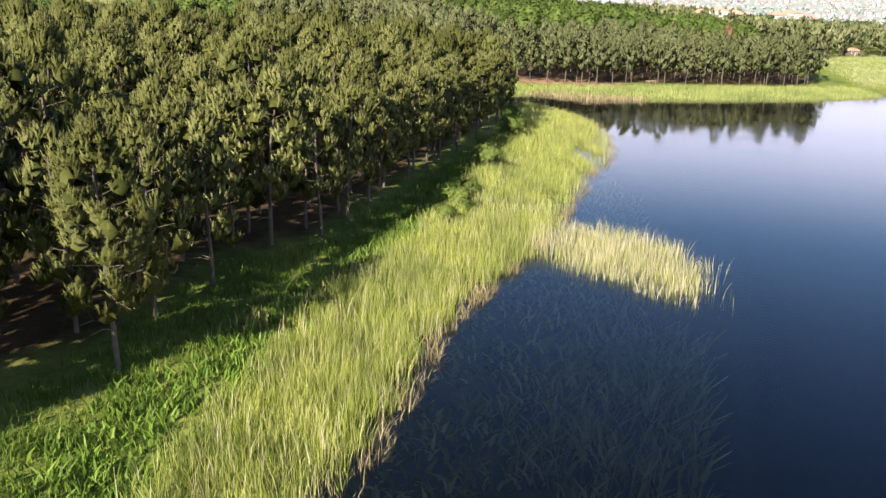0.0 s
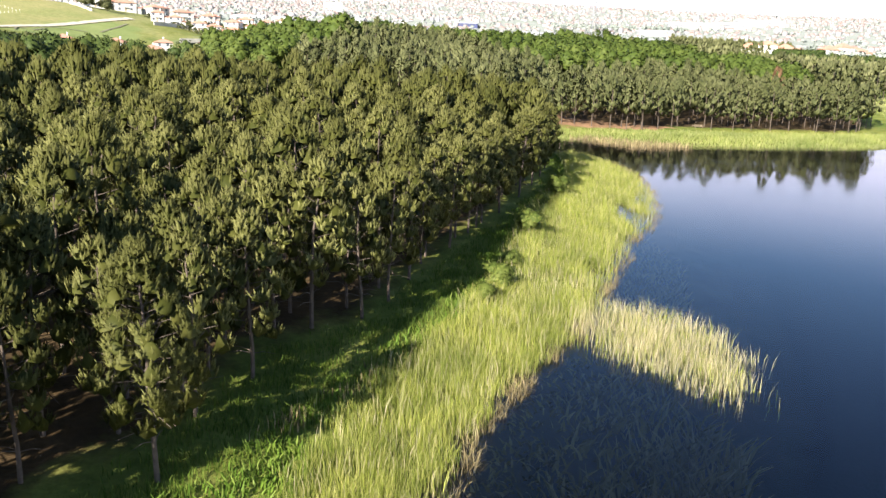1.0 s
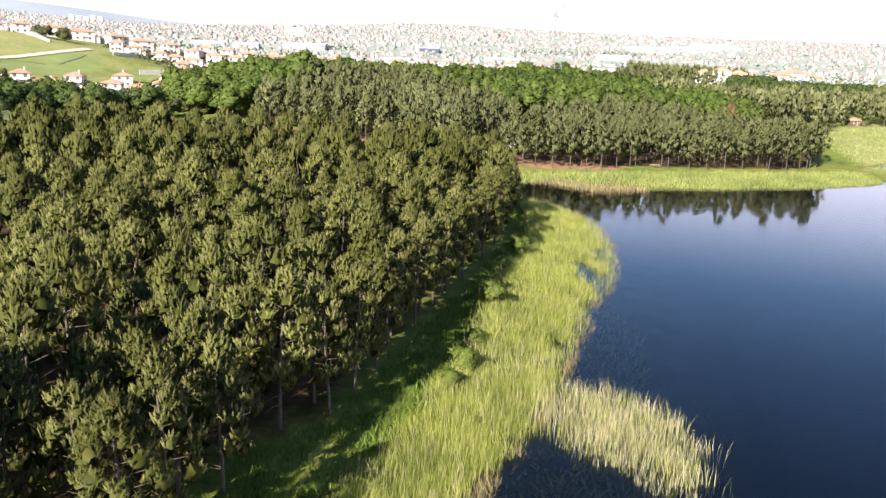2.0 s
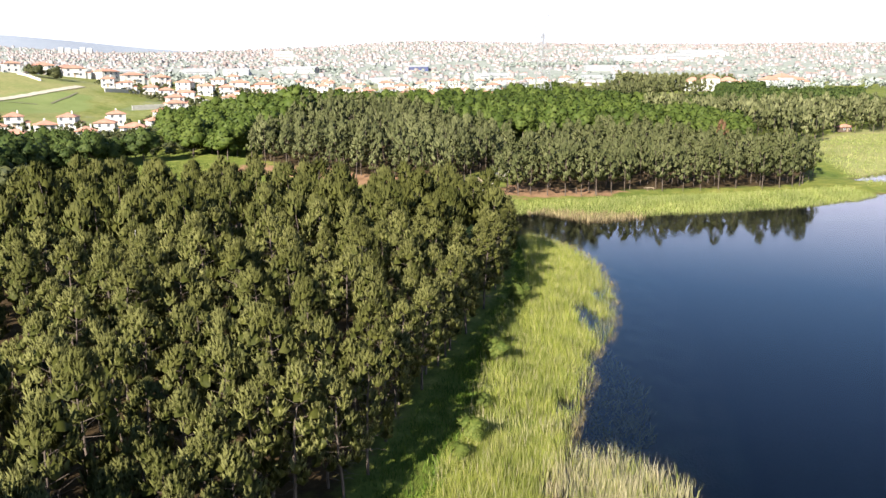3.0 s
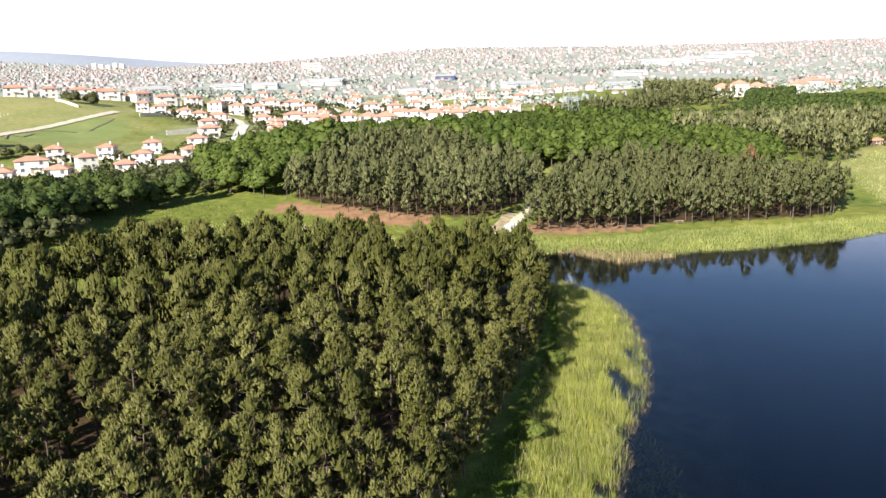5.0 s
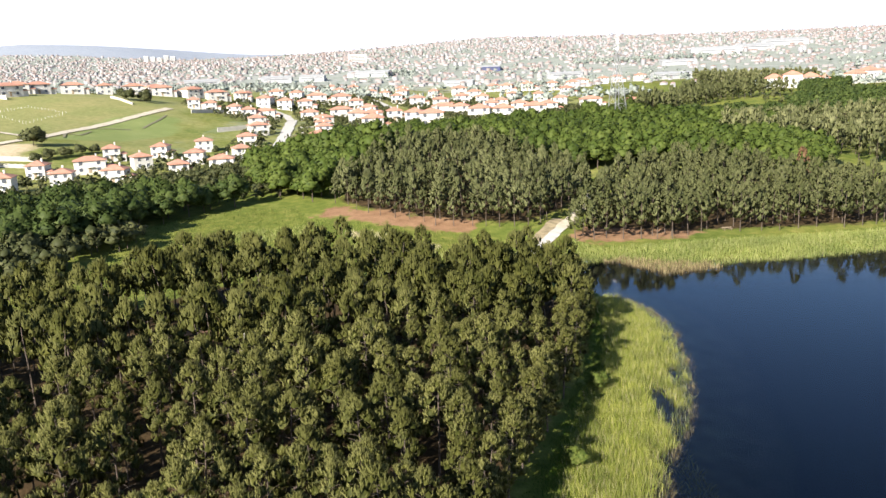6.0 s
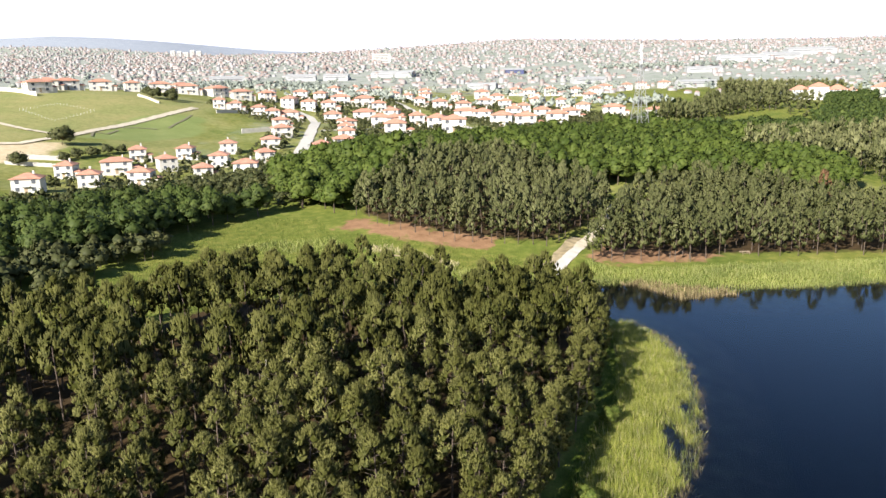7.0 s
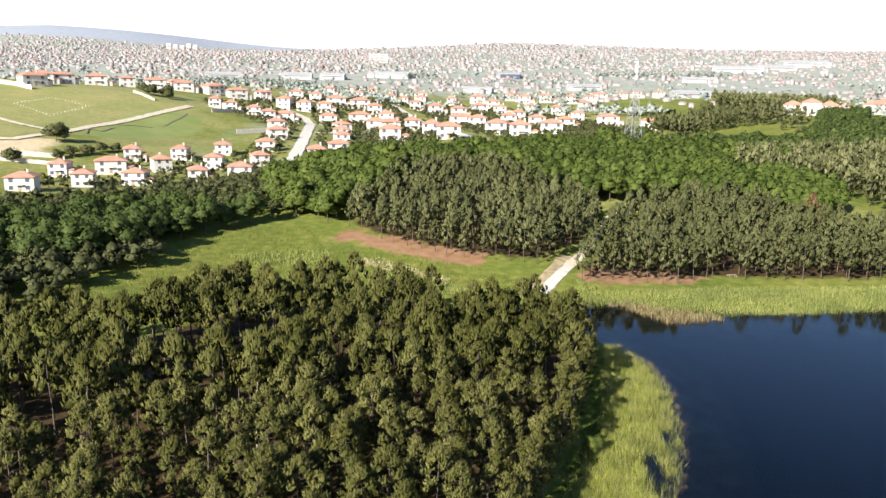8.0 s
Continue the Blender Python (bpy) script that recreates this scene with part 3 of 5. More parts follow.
STAND_RIGHT = [(19, 208), (17, 200), (19, 198), (26, 201.5), (34, 202.5), (43, 203), (52, 209), (62, 209), (80, 210), (95, 210), (107, 223), (116, 240), (112, 258), (96, 280), (80, 302), (64, 298), (50, 292), (41, 278), (33, 255), (27, 230)]
EAST_FIELD = [(112, 215), (128, 240), (132, 300), (160, 335), (190, 385), (262, 440), (400, 460), (430, 300), (260, 225), (150, 218)]
TURF = [(-247, 430), (-217, 445), (-205, 512), (-232, 572), (-262, 545), (-256, 480)]
DRY_SLOPE = [(-270, 380), (-245, 470), (-230, 620), (-260, 680), (-420, 690), (-620, 700), (-600, 300), (-320, 300)]
SAND_YARD = [(-300, 372), (-262, 386), (-246, 412), (-230, 385), (-233, 356), (-300, 330)]
RED_BANK = [(-52, 219), (-51, 233), (-47, 231), (-43, 228), (-38, 225), (-33, 223), (-21, 219), (-6, 217), (-6, 206), (-17, 204.5), (-24, 208), (-33, 208), (-45, 216.5), (-49, 215)]
RED_EDGE = [(15, 203), (18, 197.5), (24, 199), (34, 201), (47, 204.5), (54, 212), (40, 216), (21, 214)]


def terrain():
    u = np.linspace(-1, 1, 241)
    gx = 10 * np.sinh(u * np.arcsinh(470))
    v = np.linspace(-np.arcsinh(60), np.arcsinh(193), 290)
    gy = 70 + 24 * np.sinh(v)
    x, y = [a.ravel() for a in np.meshgrid(gx, gy)]
    z = ground(x, y)
    nx, ny = len(gx), len(gy)
    i = (np.arange(ny - 1)[:, None] * nx + np.arange(nx - 1)[None]).ravel()
    tris = np.concatenate([np.stack([i, i + 1, i + nx + 1], 1), np.stack([i, i + nx + 1, i + nx], 1)])
    me = mesh_from("ground", np.stack([x, y, z], 1), tris, GROUND)
    me.polygons.foreach_set("use_smooth", np.ones(len(me.polygons), dtype=bool))

    def zone(name, value):
        me.attributes.new(name, "FLOAT", "POINT").data.foreach_set("value", np.clip(value, 0, 1).astype(np.float32))

    def soft(outline, edge):
        return 0.5 - outline_distance(x, y, outline) / (2 * edge)
    zone("litter", np.maximum.reduce([soft([(a - 2.0, b) for a, b in PINE_LAND], 4), soft([(a, b + 3.0) for a, b in STAND_LEFT], 4) - 0.2, soft([(a, b + 3.0) for a, b in STAND_RIGHT], 4) - 0.15]))
    zone("soil", np.maximum.reduce([soft(RED_BANK, 2) - 0.25, soft(RED_EDGE, 3) - 0.22]))
    zone("turf", soft(TURF, 6))
    # past y = 800 the ground pales with distance, standing in for haze
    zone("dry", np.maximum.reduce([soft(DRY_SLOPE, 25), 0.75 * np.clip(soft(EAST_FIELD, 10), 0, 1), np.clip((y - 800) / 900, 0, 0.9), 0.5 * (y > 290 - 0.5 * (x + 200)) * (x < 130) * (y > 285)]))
    zone("paved_hazed", np.clip((y - 950) / 800, 0, 0.92) + 0.34 * (y > 320 - 0.9 * (x + 120)) * (x > -195) * (y < 1000) * (x < 120) * ((y > 440) | (x < -95)))
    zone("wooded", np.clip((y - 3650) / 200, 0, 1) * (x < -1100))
    zone("sand", soft(SAND_YARD, 6))
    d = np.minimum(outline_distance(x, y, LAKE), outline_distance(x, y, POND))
    zone("lake_bed", 0.5 - d / 1.2)
    return tagged(new("ground", me), "rolling ground of grass, needle litter and red soil", "ground", kind="structure")


terrain()


def water_sheet(name, outline, label, level=0.0):
    p = np.array(outline, dtype=float)
    e = np.roll(p, -1, axis=0) - np.roll(p, 1, axis=0)
    n = np.stack([e[:, 1], -e[:, 0]], 1) / np.linalg.norm(e, axis=1)[:, None]
    if outline_distance(p[:1, 0] + n[0, 0] * 0.5, p[:1, 1] + n[0, 1] * 0.5, outline)[0] < 0:
        n = -n
    p = p + n * 1.6
    bm = bmesh.new()
    f = bm.faces.new([bm.verts.new((a, b, level)) for a, b in p])
    if f.normal.z < 0:
        f.normal_flip()
    bmesh.ops.triangulate(bm, faces=[f])
    ob = part(name, bm, WATER, None)
    if ob.data.polygons[0].normal.z < 0:
        ob.data.flip_normals()
    return tagged(ob, label, "lake", kind="structure")


water_sheet("water", LAKE, "dark blue lake with a smooth surface")
water_sheet("water", POND, "small blue inlet among the grass")
FAR_POND = [(111, 953), (194, 984), (178, 918), (135, 917)]
water_sheet("water", FAR_POND, "small pale pond in the valley", float(ground([q[0] for q in FAR_POND], [q[1] for q in FAR_POND]).max()) + 0.3)


# ---- reeds, grass and water weed ----
REED_BED = [(-8, 16), (-5, 24), (-2.6, 31), (-0.6, 38), (1, 45), (4, 52), (7, 57.5), (9.5, 64), (12, 72), (14.5, 79), (17, 88), (20.5, 95), (23.5, 105),
            (25.5, 116), (27, 134), (25.5, 144), (21, 155), (15.8, 150), (14.6, 126), (11.2, 107), (8.3, 100), (5.6, 90), (3.8, 80), (1.3, 66),
            (-1.5, 57), (-4.2, 51), (-6.0, 44), (-7.6, 37), (-9.8, 24), (-12.5, 14)]
REED_ISLAND = [(6.5, 58), (8.5, 55), (11.5, 51.8), (14.4, 48.4), (17, 48.8), (18.8, 54), (18.8, 60), (17, 63), (14.5, 65.5), (11, 67), (8, 65)]
FAR_REEDS = [(13, 184), (20, 181), (25, 184), (33, 175), (44, 176), (52, 179), (67, 181), (90, 188), (106, 196), (114, 203), (110, 212), (92, 206), (74, 204), (52, 201), (37, 197), (24, 195), (16, 200)]
DEAD_PATCH = [(22, 185), (29, 177), (34, 170), (40, 172), (47, 175), (45, 180), (35, 183), (27, 187)]
GRASS_STRIP = [(-22, 12), (-19, 24), (-14.5, 36), (-11, 50), (-6, 58), (-3, 68), (1, 82), (5, 94), (9, 110), (12, 128), (14, 150), (18, 152), (17, 126),
               (13.5, 107), (10.5, 100), (7.5, 90), (5.5, 80), (2.5, 66), (-0.5, 57), (-3.5, 51), (-6, 44), (-8, 37), (-10, 24), (-12, 12)]
GAPS = [(18.9, 102.0, 1.7, 7.6), (22.6, 112.5, 1.0, 3.0), (11.0, 74.5, 0.8, 2.0)]

ISLAND_GAPS = [(17.9, 52.5, 1.3, 3.2), (16.2, 50.2, 0.9, 1.2), (18.2, 58.5, 1.0, 2.4)]


def reed_stuff(name, outline, label, mat, spacing, low, high, width, seed, fringe=1.2, gaps=(), lean=0.35):
    rng = np.random.default_rng(seed)
    x, y = scatter(outline, spacing, 0.7, seed)
    d = outline_distance(x, y, outline) + 1.0 * waves(x, y, 5.0, seed) + 0.6 * waves(x, y, 1.7, seed + 1)
    keep = rng.uniform(0, 1, len(x)) < np.clip((-d) / fringe, 0.06, 1)
    keep &= rng.uniform(0, 1, len(x)) < 0.72 + 0.5 * waves(x, y, 3.1, seed + 2)
    for gx, gy, rx, ry in gaps:
        keep &= ((x - gx) / rx) ** 2 + ((y - gy) / ry) ** 2 > rng.uniform(0.2, 1.7, len(x))
    x, y = x[keep], y[keep]
    h = rng.uniform(low, high, len(x)) * (0.88 + 0.2 * waves(x, y, 4.3, seed + 5))
    z = np.maximum(ground(x, y), -0.5) - 0.05
    v, t = blades(x, y, z, h, width * rng.uniform(0.6, 1.4, len(x)), rng.uniform(0.1, 1.0, len(x)) * lean * h, rng)
    return tagged(new(name, mesh_from(name, v, t, mat)), label, "reeds" if "reed" in name else "plants", kind="stuff")


REED_NEAR = [p for p in REED_BED if p[1] < 73]
REED_TIP = [(10, 70)] + [p for p in REED_BED if p[1] > 71] + [(2.8, 70)]
reed_stuff("reed_bed", REED_NEAR, "tall green and yellow reeds along the waterline", REED, 0.075, 0.5, 1.55, 0.019, 11, gaps=GAPS, lean=0.62)
reed_stuff("reed_bed", REED_TIP, "yellow-green reeds round the point of the shore", REED, 0.115, 0.6, 1.9, 0.036, 19, gaps=GAPS, lean=0.6, fringe=2.2)
reed_stuff("reed_straw", REED_BED, "dry straw stems among green reeds", STRAW, 0.27, 0.8, 1.8, 0.024, 12, gaps=GAPS)
reed_stuff("reed_island", REED_ISLAND, "clump of pale seeding reeds in the lake", STRAW, 0.115, 1.1, 2.0, 0.028, 13, fringe=3.8, gaps=ISLAND_GAPS)
reed_stuff("reed_island_green", REED_ISLAND, "green reed leaves in the pale clump", REED, 0.16, 0.9, 1.7, 0.03, 14, fringe=5.0, gaps=ISLAND_GAPS)
reed_stuff("far_reed_bed", FAR_REEDS, "pale green reeds below the far pines", FAR_REED, 0.235, 0.6, 1.35, 0.085, 15)
reed_stuff("dead_reed_patch", DEAD_PATCH, "brown dead reeds standing in the water", DEAD_REED, 0.28, 1.0, 2.0, 0.12, 16)
reed_stuff("dead_reed_patch", [(-9.5, 40), (-7, 42.5), (-5.2, 46.5), (-2.2, 51), (-3.2, 52.5), (-6.2, 48), (-8.8, 43)], "brown dead reeds at the edge of the shade", DEAD_REED, 0.2, 0.4, 1.0, 0.06, 18)
reed_stuff("grass_strip", GRASS_STRIP, "lush green grass between pines and reeds", GRASS, 0.115, 0.2, 0.65, 0.042, 17, fringe=2.0, lean=0.6)
FRINGE = [(a - 0.5, b) for a, b in REED_BED[1:17]] + [(a + 0.7, b) for a, b in REED_BED[16:0:-1]]
reed_stuff("dead_reed_fringe", FRINGE, "broken brown reed stems along the waterline", DEAD_REED, 0.12, 0.4, 1.3, 0.03, 20, fringe=0.5, lean=0.8)
FORB_STRIP = [(-19, 8), (-14.8, 22), (-11.2, 36), (-8.6, 43), (-6, 50), (-2.6, 57), (0.3, 66), (2.6, 80), (4.6, 90), (6.8, 100), (7.8, 100), (6.0, 90), (4.4, 80), (2.2, 66), (-0.2, 56.5), (-3.0, 50), (-5.0, 43), (-6.8, 36), (-8.8, 22), (-11.5, 8)]
reed_stuff("weed_strip", FORB_STRIP, "bright green leafy weeds between grass and reeds", FORBS, 0.13, 0.2, 0.75, 0.085, 64, fringe=1.4, lean=0.95)
MEADOW = [(-92, 178), (-90, 152), (-78, 138), (-66, 128), (-60, 158), (-36, 170), (-14, 168), (6, 176), (6, 196), (-10, 206), (-28, 209), (-52, 216), (-60, 234), (-84, 232), (-92, 210)]
reed_stuff("meadow_grass", MEADOW, "rough green meadow grass behind the pines", MEADOW_GRASS, 0.42, 0.2, 0.7, 0.12, 61, lean=0.9)
for outline, seed in (([(-77, 198), (-65, 206), (-50, 210), (-46, 203), (-52, 196), (-66, 194)], 62), ([(-40, 190), (-26, 184), (-10, 182), (2, 180), (6, 188), (-12, 190), (-30, 196)], 63)):
    reed_stuff("meadow_reeds", outline, "pale tall reeds in the wet meadow", FAR_REED, 0.34, 0.7, 1.5, 0.10, seed)
reed_stuff("dry_meadow_reeds", [(-41, 203), (-34, 203.5), (-26, 200.5), (-15, 193.5), (-16, 190), (-28, 195.5), (-41, 199)], "straw-coloured reeds along the meadow ditch", STRAW, 0.32, 0.7, 1.5, 0.09, 65)


FIELD_GRASS = [(116, 214), (124, 232), (128, 262), (140, 303), (166, 332), (186, 366), (206, 384), (262, 382), (270, 300), (220, 238), (152, 215)]
reed_stuff("field_grass", FIELD_GRASS, "tall pale grass of the open field behind the bay", FAR_REED, 0.85, 0.4, 0.9, 0.22, 64, lean=0.8)


# ---- pines on the near shore ----
EDGE_PINES = [(-11.7, 37, 10.0), (-16.5, 36, 8.5), (-11, 53, 9.5), (-9, 54, 10.5), (-7.5, 58, 9), (-5.0, 60, 9.5), (-13, 50, 9), (-8, 63, 10.5), (-3.2, 72, 9.5),
              (-4, 65, 9.5), (-0.9, 79, 9.5), (1.6, 86, 10), (3.6, 93, 10), (6.2, 101, 9.5), (8.4, 110, 9.5), (10.1, 118, 9.5), (11.6, 127, 10), (12.6, 137, 9.5), (12.0, 147, 9.5), (-20.5, 29.5, 9), (-25, 21, 9.5),
              # added pines that shade the grass strip; the first five are out of view
              (-16.6, 31.8, 9), (-18.2, 29, 9.5), (-19.5, 26, 10), (-21, 23, 10), (-22.5, 19.5, 9.5), (-14.6, 40.2, 9.0), (-12.0, 42.3, 9.3), (-10.6, 46.8, 9.0), (-17.5, 39.5, 9.5), (-15.6, 43.4, 9.0), (-13.4, 44.6, 9.5), (-12.8, 46.5, 9.3)]
NEAR_PINES = [pine(20 + i, 10.0 + 0.2 * i, (2.35, 2.6, 2.2, 2.45, 2.3)[i], (0.40, 0.36, 0.44, 0.38, 0.42)[i], 25, 16, 0.74, 0.070, 0.60, 3, needles=4, dead=3, blade=0.065) for i in range(5)]
SIDE_PINES = [pine(40, 10.0, 2.4, 0.27, 66, 16, 0.58, 0.05, 0.46, 3, needles=16, dead=12, sides=8)]
SIDE_PINES += [pine(41 + i, 10.0, 2.05 + 0.15 * i, 0.26 + 0.02 * i, 30, 15, 0.66, 0.066, 0.54, 3, needles=4, dead=8, sides=8, blade=0.05) for i in range(3)]
MID_PINES = [pine(60 + i, 10.0 + 0.3 * i, 2.25 + 0.10 * i, 0.42 + 0.02 * i, 20, 12, 0.78, 0.105, 0.86, 3, dead=0, sides=4) for i in range(5)]
FAR_PINES = [pine(80 + i, 10.8, 2.3, 0.24 + 0.03 * i, 17, 6, 0.80, 0.20, 1.15, 3, dead=0, sides=4, drift=(0.50, 0.05)) for i in range(4)]
DISTANT_PINES = [pine(90 + i, 11.0, 2.3, 0.28, 7, 4, 1.35, 0.45, 2.1, 3, dead=0, sides=4, drift=(0.25, 0.05), leaders=2) for i in range(3)]


def tree_thing(name, wood, crown, bark, leaf, label, category, group):
    """One tree: trunk with limbs, and crown."""
    ob = tagged(new(name), label, category, group)
    hang(new("trunk", mesh_from("trunk", *wood, bark)), ob)
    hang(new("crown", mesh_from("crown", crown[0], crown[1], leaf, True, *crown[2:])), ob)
    return ob


def set_tree(model, x, y, size, rng, sink=0.1):
    a = rng.uniform(0, 360)
    ob = copy_thing(model, Matrix.Translation((x, y, float(ground(x, y)[0]) - sink)) @ pose(0, 0, 0, rng.uniform(-2, 2), rng.uniform(-2, 2), a))
    k = size * rng.uniform(0.94, 1.06)
    ob.scale = (k, k, size)
    return ob


def drop_models(models):
    for m in models:
        for o in (*m.children_recursive, m):
            bpy.data.objects.remove(o)


px, py = strewn(PINE_LAND, 3.3, 3)
dense = waves(px, py, 38.0, 1.0) + 0.6 * waves(px, py, 15.0, 4.0) < 1.02
edge_rng = np.random.default_rng(6)
edge_y = np.arange(56.5, 150, 3.1) + edge_rng.uniform(-0.6, 0.6, 31)
edge_x = np.interp(edge_y, [57, 68, 82, 94, 110, 128, 146], [-5.4, -2.5, 1.4, 4.8, 8.3, 11.2, 12.2]) - edge_rng.uniform(0.3, 2.2, 31)
EDGE_PINES += [(a, b, h) for a, b, h in zip(edge_x, edge_y, edge_rng.uniform(7.5, 9.8, 31)) if min((a - q[0]) ** 2 + (b - q[1]) ** 2 for q in EDGE_PINES) > 1.7 ** 2]
for ex, ey, eh in EDGE_PINES:
    dense &= (px - ex) ** 2 + (py - ey) ** 2 > 2.3 ** 2
for cx, cy, cr in ((-59, 90, 3.0), (-72, 114, 3.2), (-18, 112, 2.8), (-38, 91, 3.0), (-67, 98, 3.5), (-12, 100, 2.6), (-30, 118, 2.6), (-46, 88, 3.0)):
    dense &= (px - cx) ** 2 + (py - cy) ** 2 > cr ** 2
dense &= line_distance(px, py, [(a * 0.935, 3.5 + (b - 3.5) * 0.935) for a, b in FOREST_TRAIL[:5]]) > 5.2
dense &= outline_distance(px, py, PINE_LAND) < -0.8
dense &= (np.random.default_rng(9).uniform(0, 1, len(px)) > np.clip((-30 - px) / 120, 0, 0.26)) | (outline_distance(px, py, PINE_LAND) > -9)
px, py = px[dense], py[dense]
order = np.argsort(np.hypot(px + 4, py - 30) - 0.35 * np.clip(px + 30, 0, 40))
px, py = px[order], py[order]
pine_models = [tree_thing("pine_tree", w, c, BARK, NEEDLES, "olive-green pine with a bare lower trunk in the lakeside wood", "pine tree", "pines of the lakeside wood") for w, c in NEAR_PINES]
side_models = [tree_thing("pine_tree", w, c, BARK, NEEDLES, "full-crowned pine at the edge of the grass strip", "pine tree", "pines of the lakeside wood") for w, c in SIDE_PINES]
rng = np.random.default_rng(5)
for i, (ex, ey, eh) in enumerate(EDGE_PINES):
    set_tree(side_models[0 if i == 0 else 1 + i % 3], ex, ey, eh / 10.0, rng)
NEAR_COUNT = 267
for i in range(NEAR_COUNT):
    if float(outline_distance(px[i:i + 1], py[i:i + 1], PINE_LAND)[0]) > -5.0 and px[i] > -45:
        set_tree(side_models[1 + i % 3], px[i], py[i], rng.uniform(0.8, 1.05), rng)
    else:
        set_tree(pine_models[int(rng.integers(0, 5))], px[i], py[i], rng.uniform(0.78, 1.18), rng)
drop_models(pine_models + side_models)
wood_of_trees("pine_wood", "dense lakeside wood of olive-green pines", "pine wood", MID_PINES, px[NEAR_COUNT:], py[NEAR_COUNT:], NEEDLES, 8, low=0.92, high=1.28)

# ---- pine stands beyond the bay ----
FRONT_LEFT = [(-40.8, 223), (-37, 220), (-33.3, 217), (-29, 215), (-25, 214), (-21, 213), (-17.8, 211), (-13, 211), (-8, 211.4), (-4.5, 211), (-1, 210.4), (3, 210), (6.5, 209.2), (10, 214)]
FRONT_RIGHT = [(17.6, 198.7), (20, 204), (22.5, 201.3), (25.8, 202.9), (30, 203), (34.5, 203.4), (38.5, 203.6), (42.4, 203.9), (47, 207.5), (51.3, 211.4)]
for label, outline, row, seed in (("grey-green pine stand over a red soil bank", STAND_LEFT, FRONT_LEFT, 21), ("grey-green pine stand with bare trunks over the far reeds", STAND_RIGHT, FRONT_RIGHT, 22)):
    ax, ay = strewn(outline, 3.9, seed)
    free = np.hypot(ax - 58, ay - 212) > 2.6
    for ex, ey in row:
        free &= np.hypot(ax - ex, ay - ey) > 2.7
    ax, ay = np.append(ax[free], [q[0] for q in row]), np.append(ay[free], [q[1] for q in row])
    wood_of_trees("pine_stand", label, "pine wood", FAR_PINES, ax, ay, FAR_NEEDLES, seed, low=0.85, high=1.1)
rust = tree_thing("dead_pine", *FAR_PINES[1], BARK, RUST_NEEDLES, "rust-brown dead pine in the far stand", "pine tree", "")
set_tree(rust, 99, 271, 1.25, rng)
drop_models([rust])

# ---- broad-leaved belts ----
LEAF_TREES = [broadleaf(100 + i, 9.5, 4.3, 330, 0.76, False, 12) for i in range(4)]
FAR_LEAF_TREES = [broadleaf(105 + i, 9.5, 4.3, 170, 1.0, False, 9) for i in range(3)]
SCRUB_TREES = [broadleaf(110 + i, 9.0, 4.8, 66, 1.4, False, 5) for i in range(3)]
BELT_LEFT = [(-110, 160), (-104, 176), (-97, 188), (-93, 200), (-90, 214), (-84, 228), (-77, 237), (-90, 237), (-106, 230), (-120, 225), (-130, 212), (-136, 196), (-138, 165)]
BELT_MID = [(-72, 244), (-56, 236), (-50, 254), (-34, 294), (-8, 316), (18, 290), (30, 295), (42, 299), (62, 305), (80, 306), (98, 288), (108, 276), (118, 300), (129, 325), (118, 338), (92, 343), (112, 385), (144, 432), (60, 420), (-20, 392), (-70, 330), (-90, 290)]
SCRUB_LEFT = [(-140, 124), (-112, 124), (-101, 134), (-96, 148), (-92, 163), (-89, 176), (-88, 190), (-97, 190), (-104, 178), (-110, 166), (-140, 160)]
SCRUB_BACK = [(-138, 196), (-131, 214), (-120, 227), (-104, 233), (-84, 240), (-68, 248), (-62, 270), (-62, 300), (-66, 340), (-20, 398), (60, 428), (60, 440), (-25, 415), (-80, 396), (-106, 382), (-117, 345), (-126, 318), (-146, 290), (-165, 262), (-180, 240), (-172, 205), (-152, 172)]
EAST_STAND = [(92, 343), (126, 432), (160, 474), (202, 503), (240, 506), (280, 490), (266, 420), (238, 386), (222, 388), (202, 390), (186, 374), (170, 342), (152, 316), (139, 308), (132, 327), (119, 340)]
DARK_CLUMP = [(112, 436), (122, 535), (148, 552), (164, 567), (207, 574), (222, 630), (240, 662), (264, 725), (300, 745), (337, 757), (380, 700), (330, 600), (290, 500), (240, 512), (202, 508), (160, 480), (128, 438)]
SCRUB_MID = [(-12, 480), (14, 486), (60, 520), (66, 463), (37, 428), (-8, 428)]
PINES_EAST = [(240, 400), (290, 410), (420, 480), (400, 520), (300, 500)]
HILL_PINES = [(106, 609), (135, 640), (166, 718), (209, 755), (241, 762), (270, 747), (272, 790), (240, 830), (215, 870), (180, 830), (145, 732), (108, 650)]
bx, by = strewn(BELT_LEFT, 5.2, 31)
near_belt = [broadleaf(120 + i, 8.5, 4.0, 560, 0.62) for i in range(3)]
belt_models = [tree_thing("broadleaf_tree", w, c, BARK, DARK_LEAVES, "dark green broad-leaved tree beside the meadow", "tree", "trees beside the meadow") for w, c in near_belt]
front = np.argsort(by - 0.4 * bx)
for k in front[:120]:
    set_tree(belt_models[int(rng.integers(0, 3))], bx[k], by[k], rng.uniform(0.9, 1.35), rng)
drop_models(belt_models)
if len(front) > 120:
    wood_of_trees("broadleaf_wood", "broad-leaved wood behind the meadow", "wood", LEAF_TREES, bx[front[120:]], by[front[120:]], LEAVES, 33)
mx, my = strewn(BELT_MID, 5.1, 34)
wood_of_trees("broadleaf_wood", "bright green broad-leaved wood on the rise", "wood", LEAF_TREES, mx, my, LEAVES, 35, low=0.8, high=1.25)
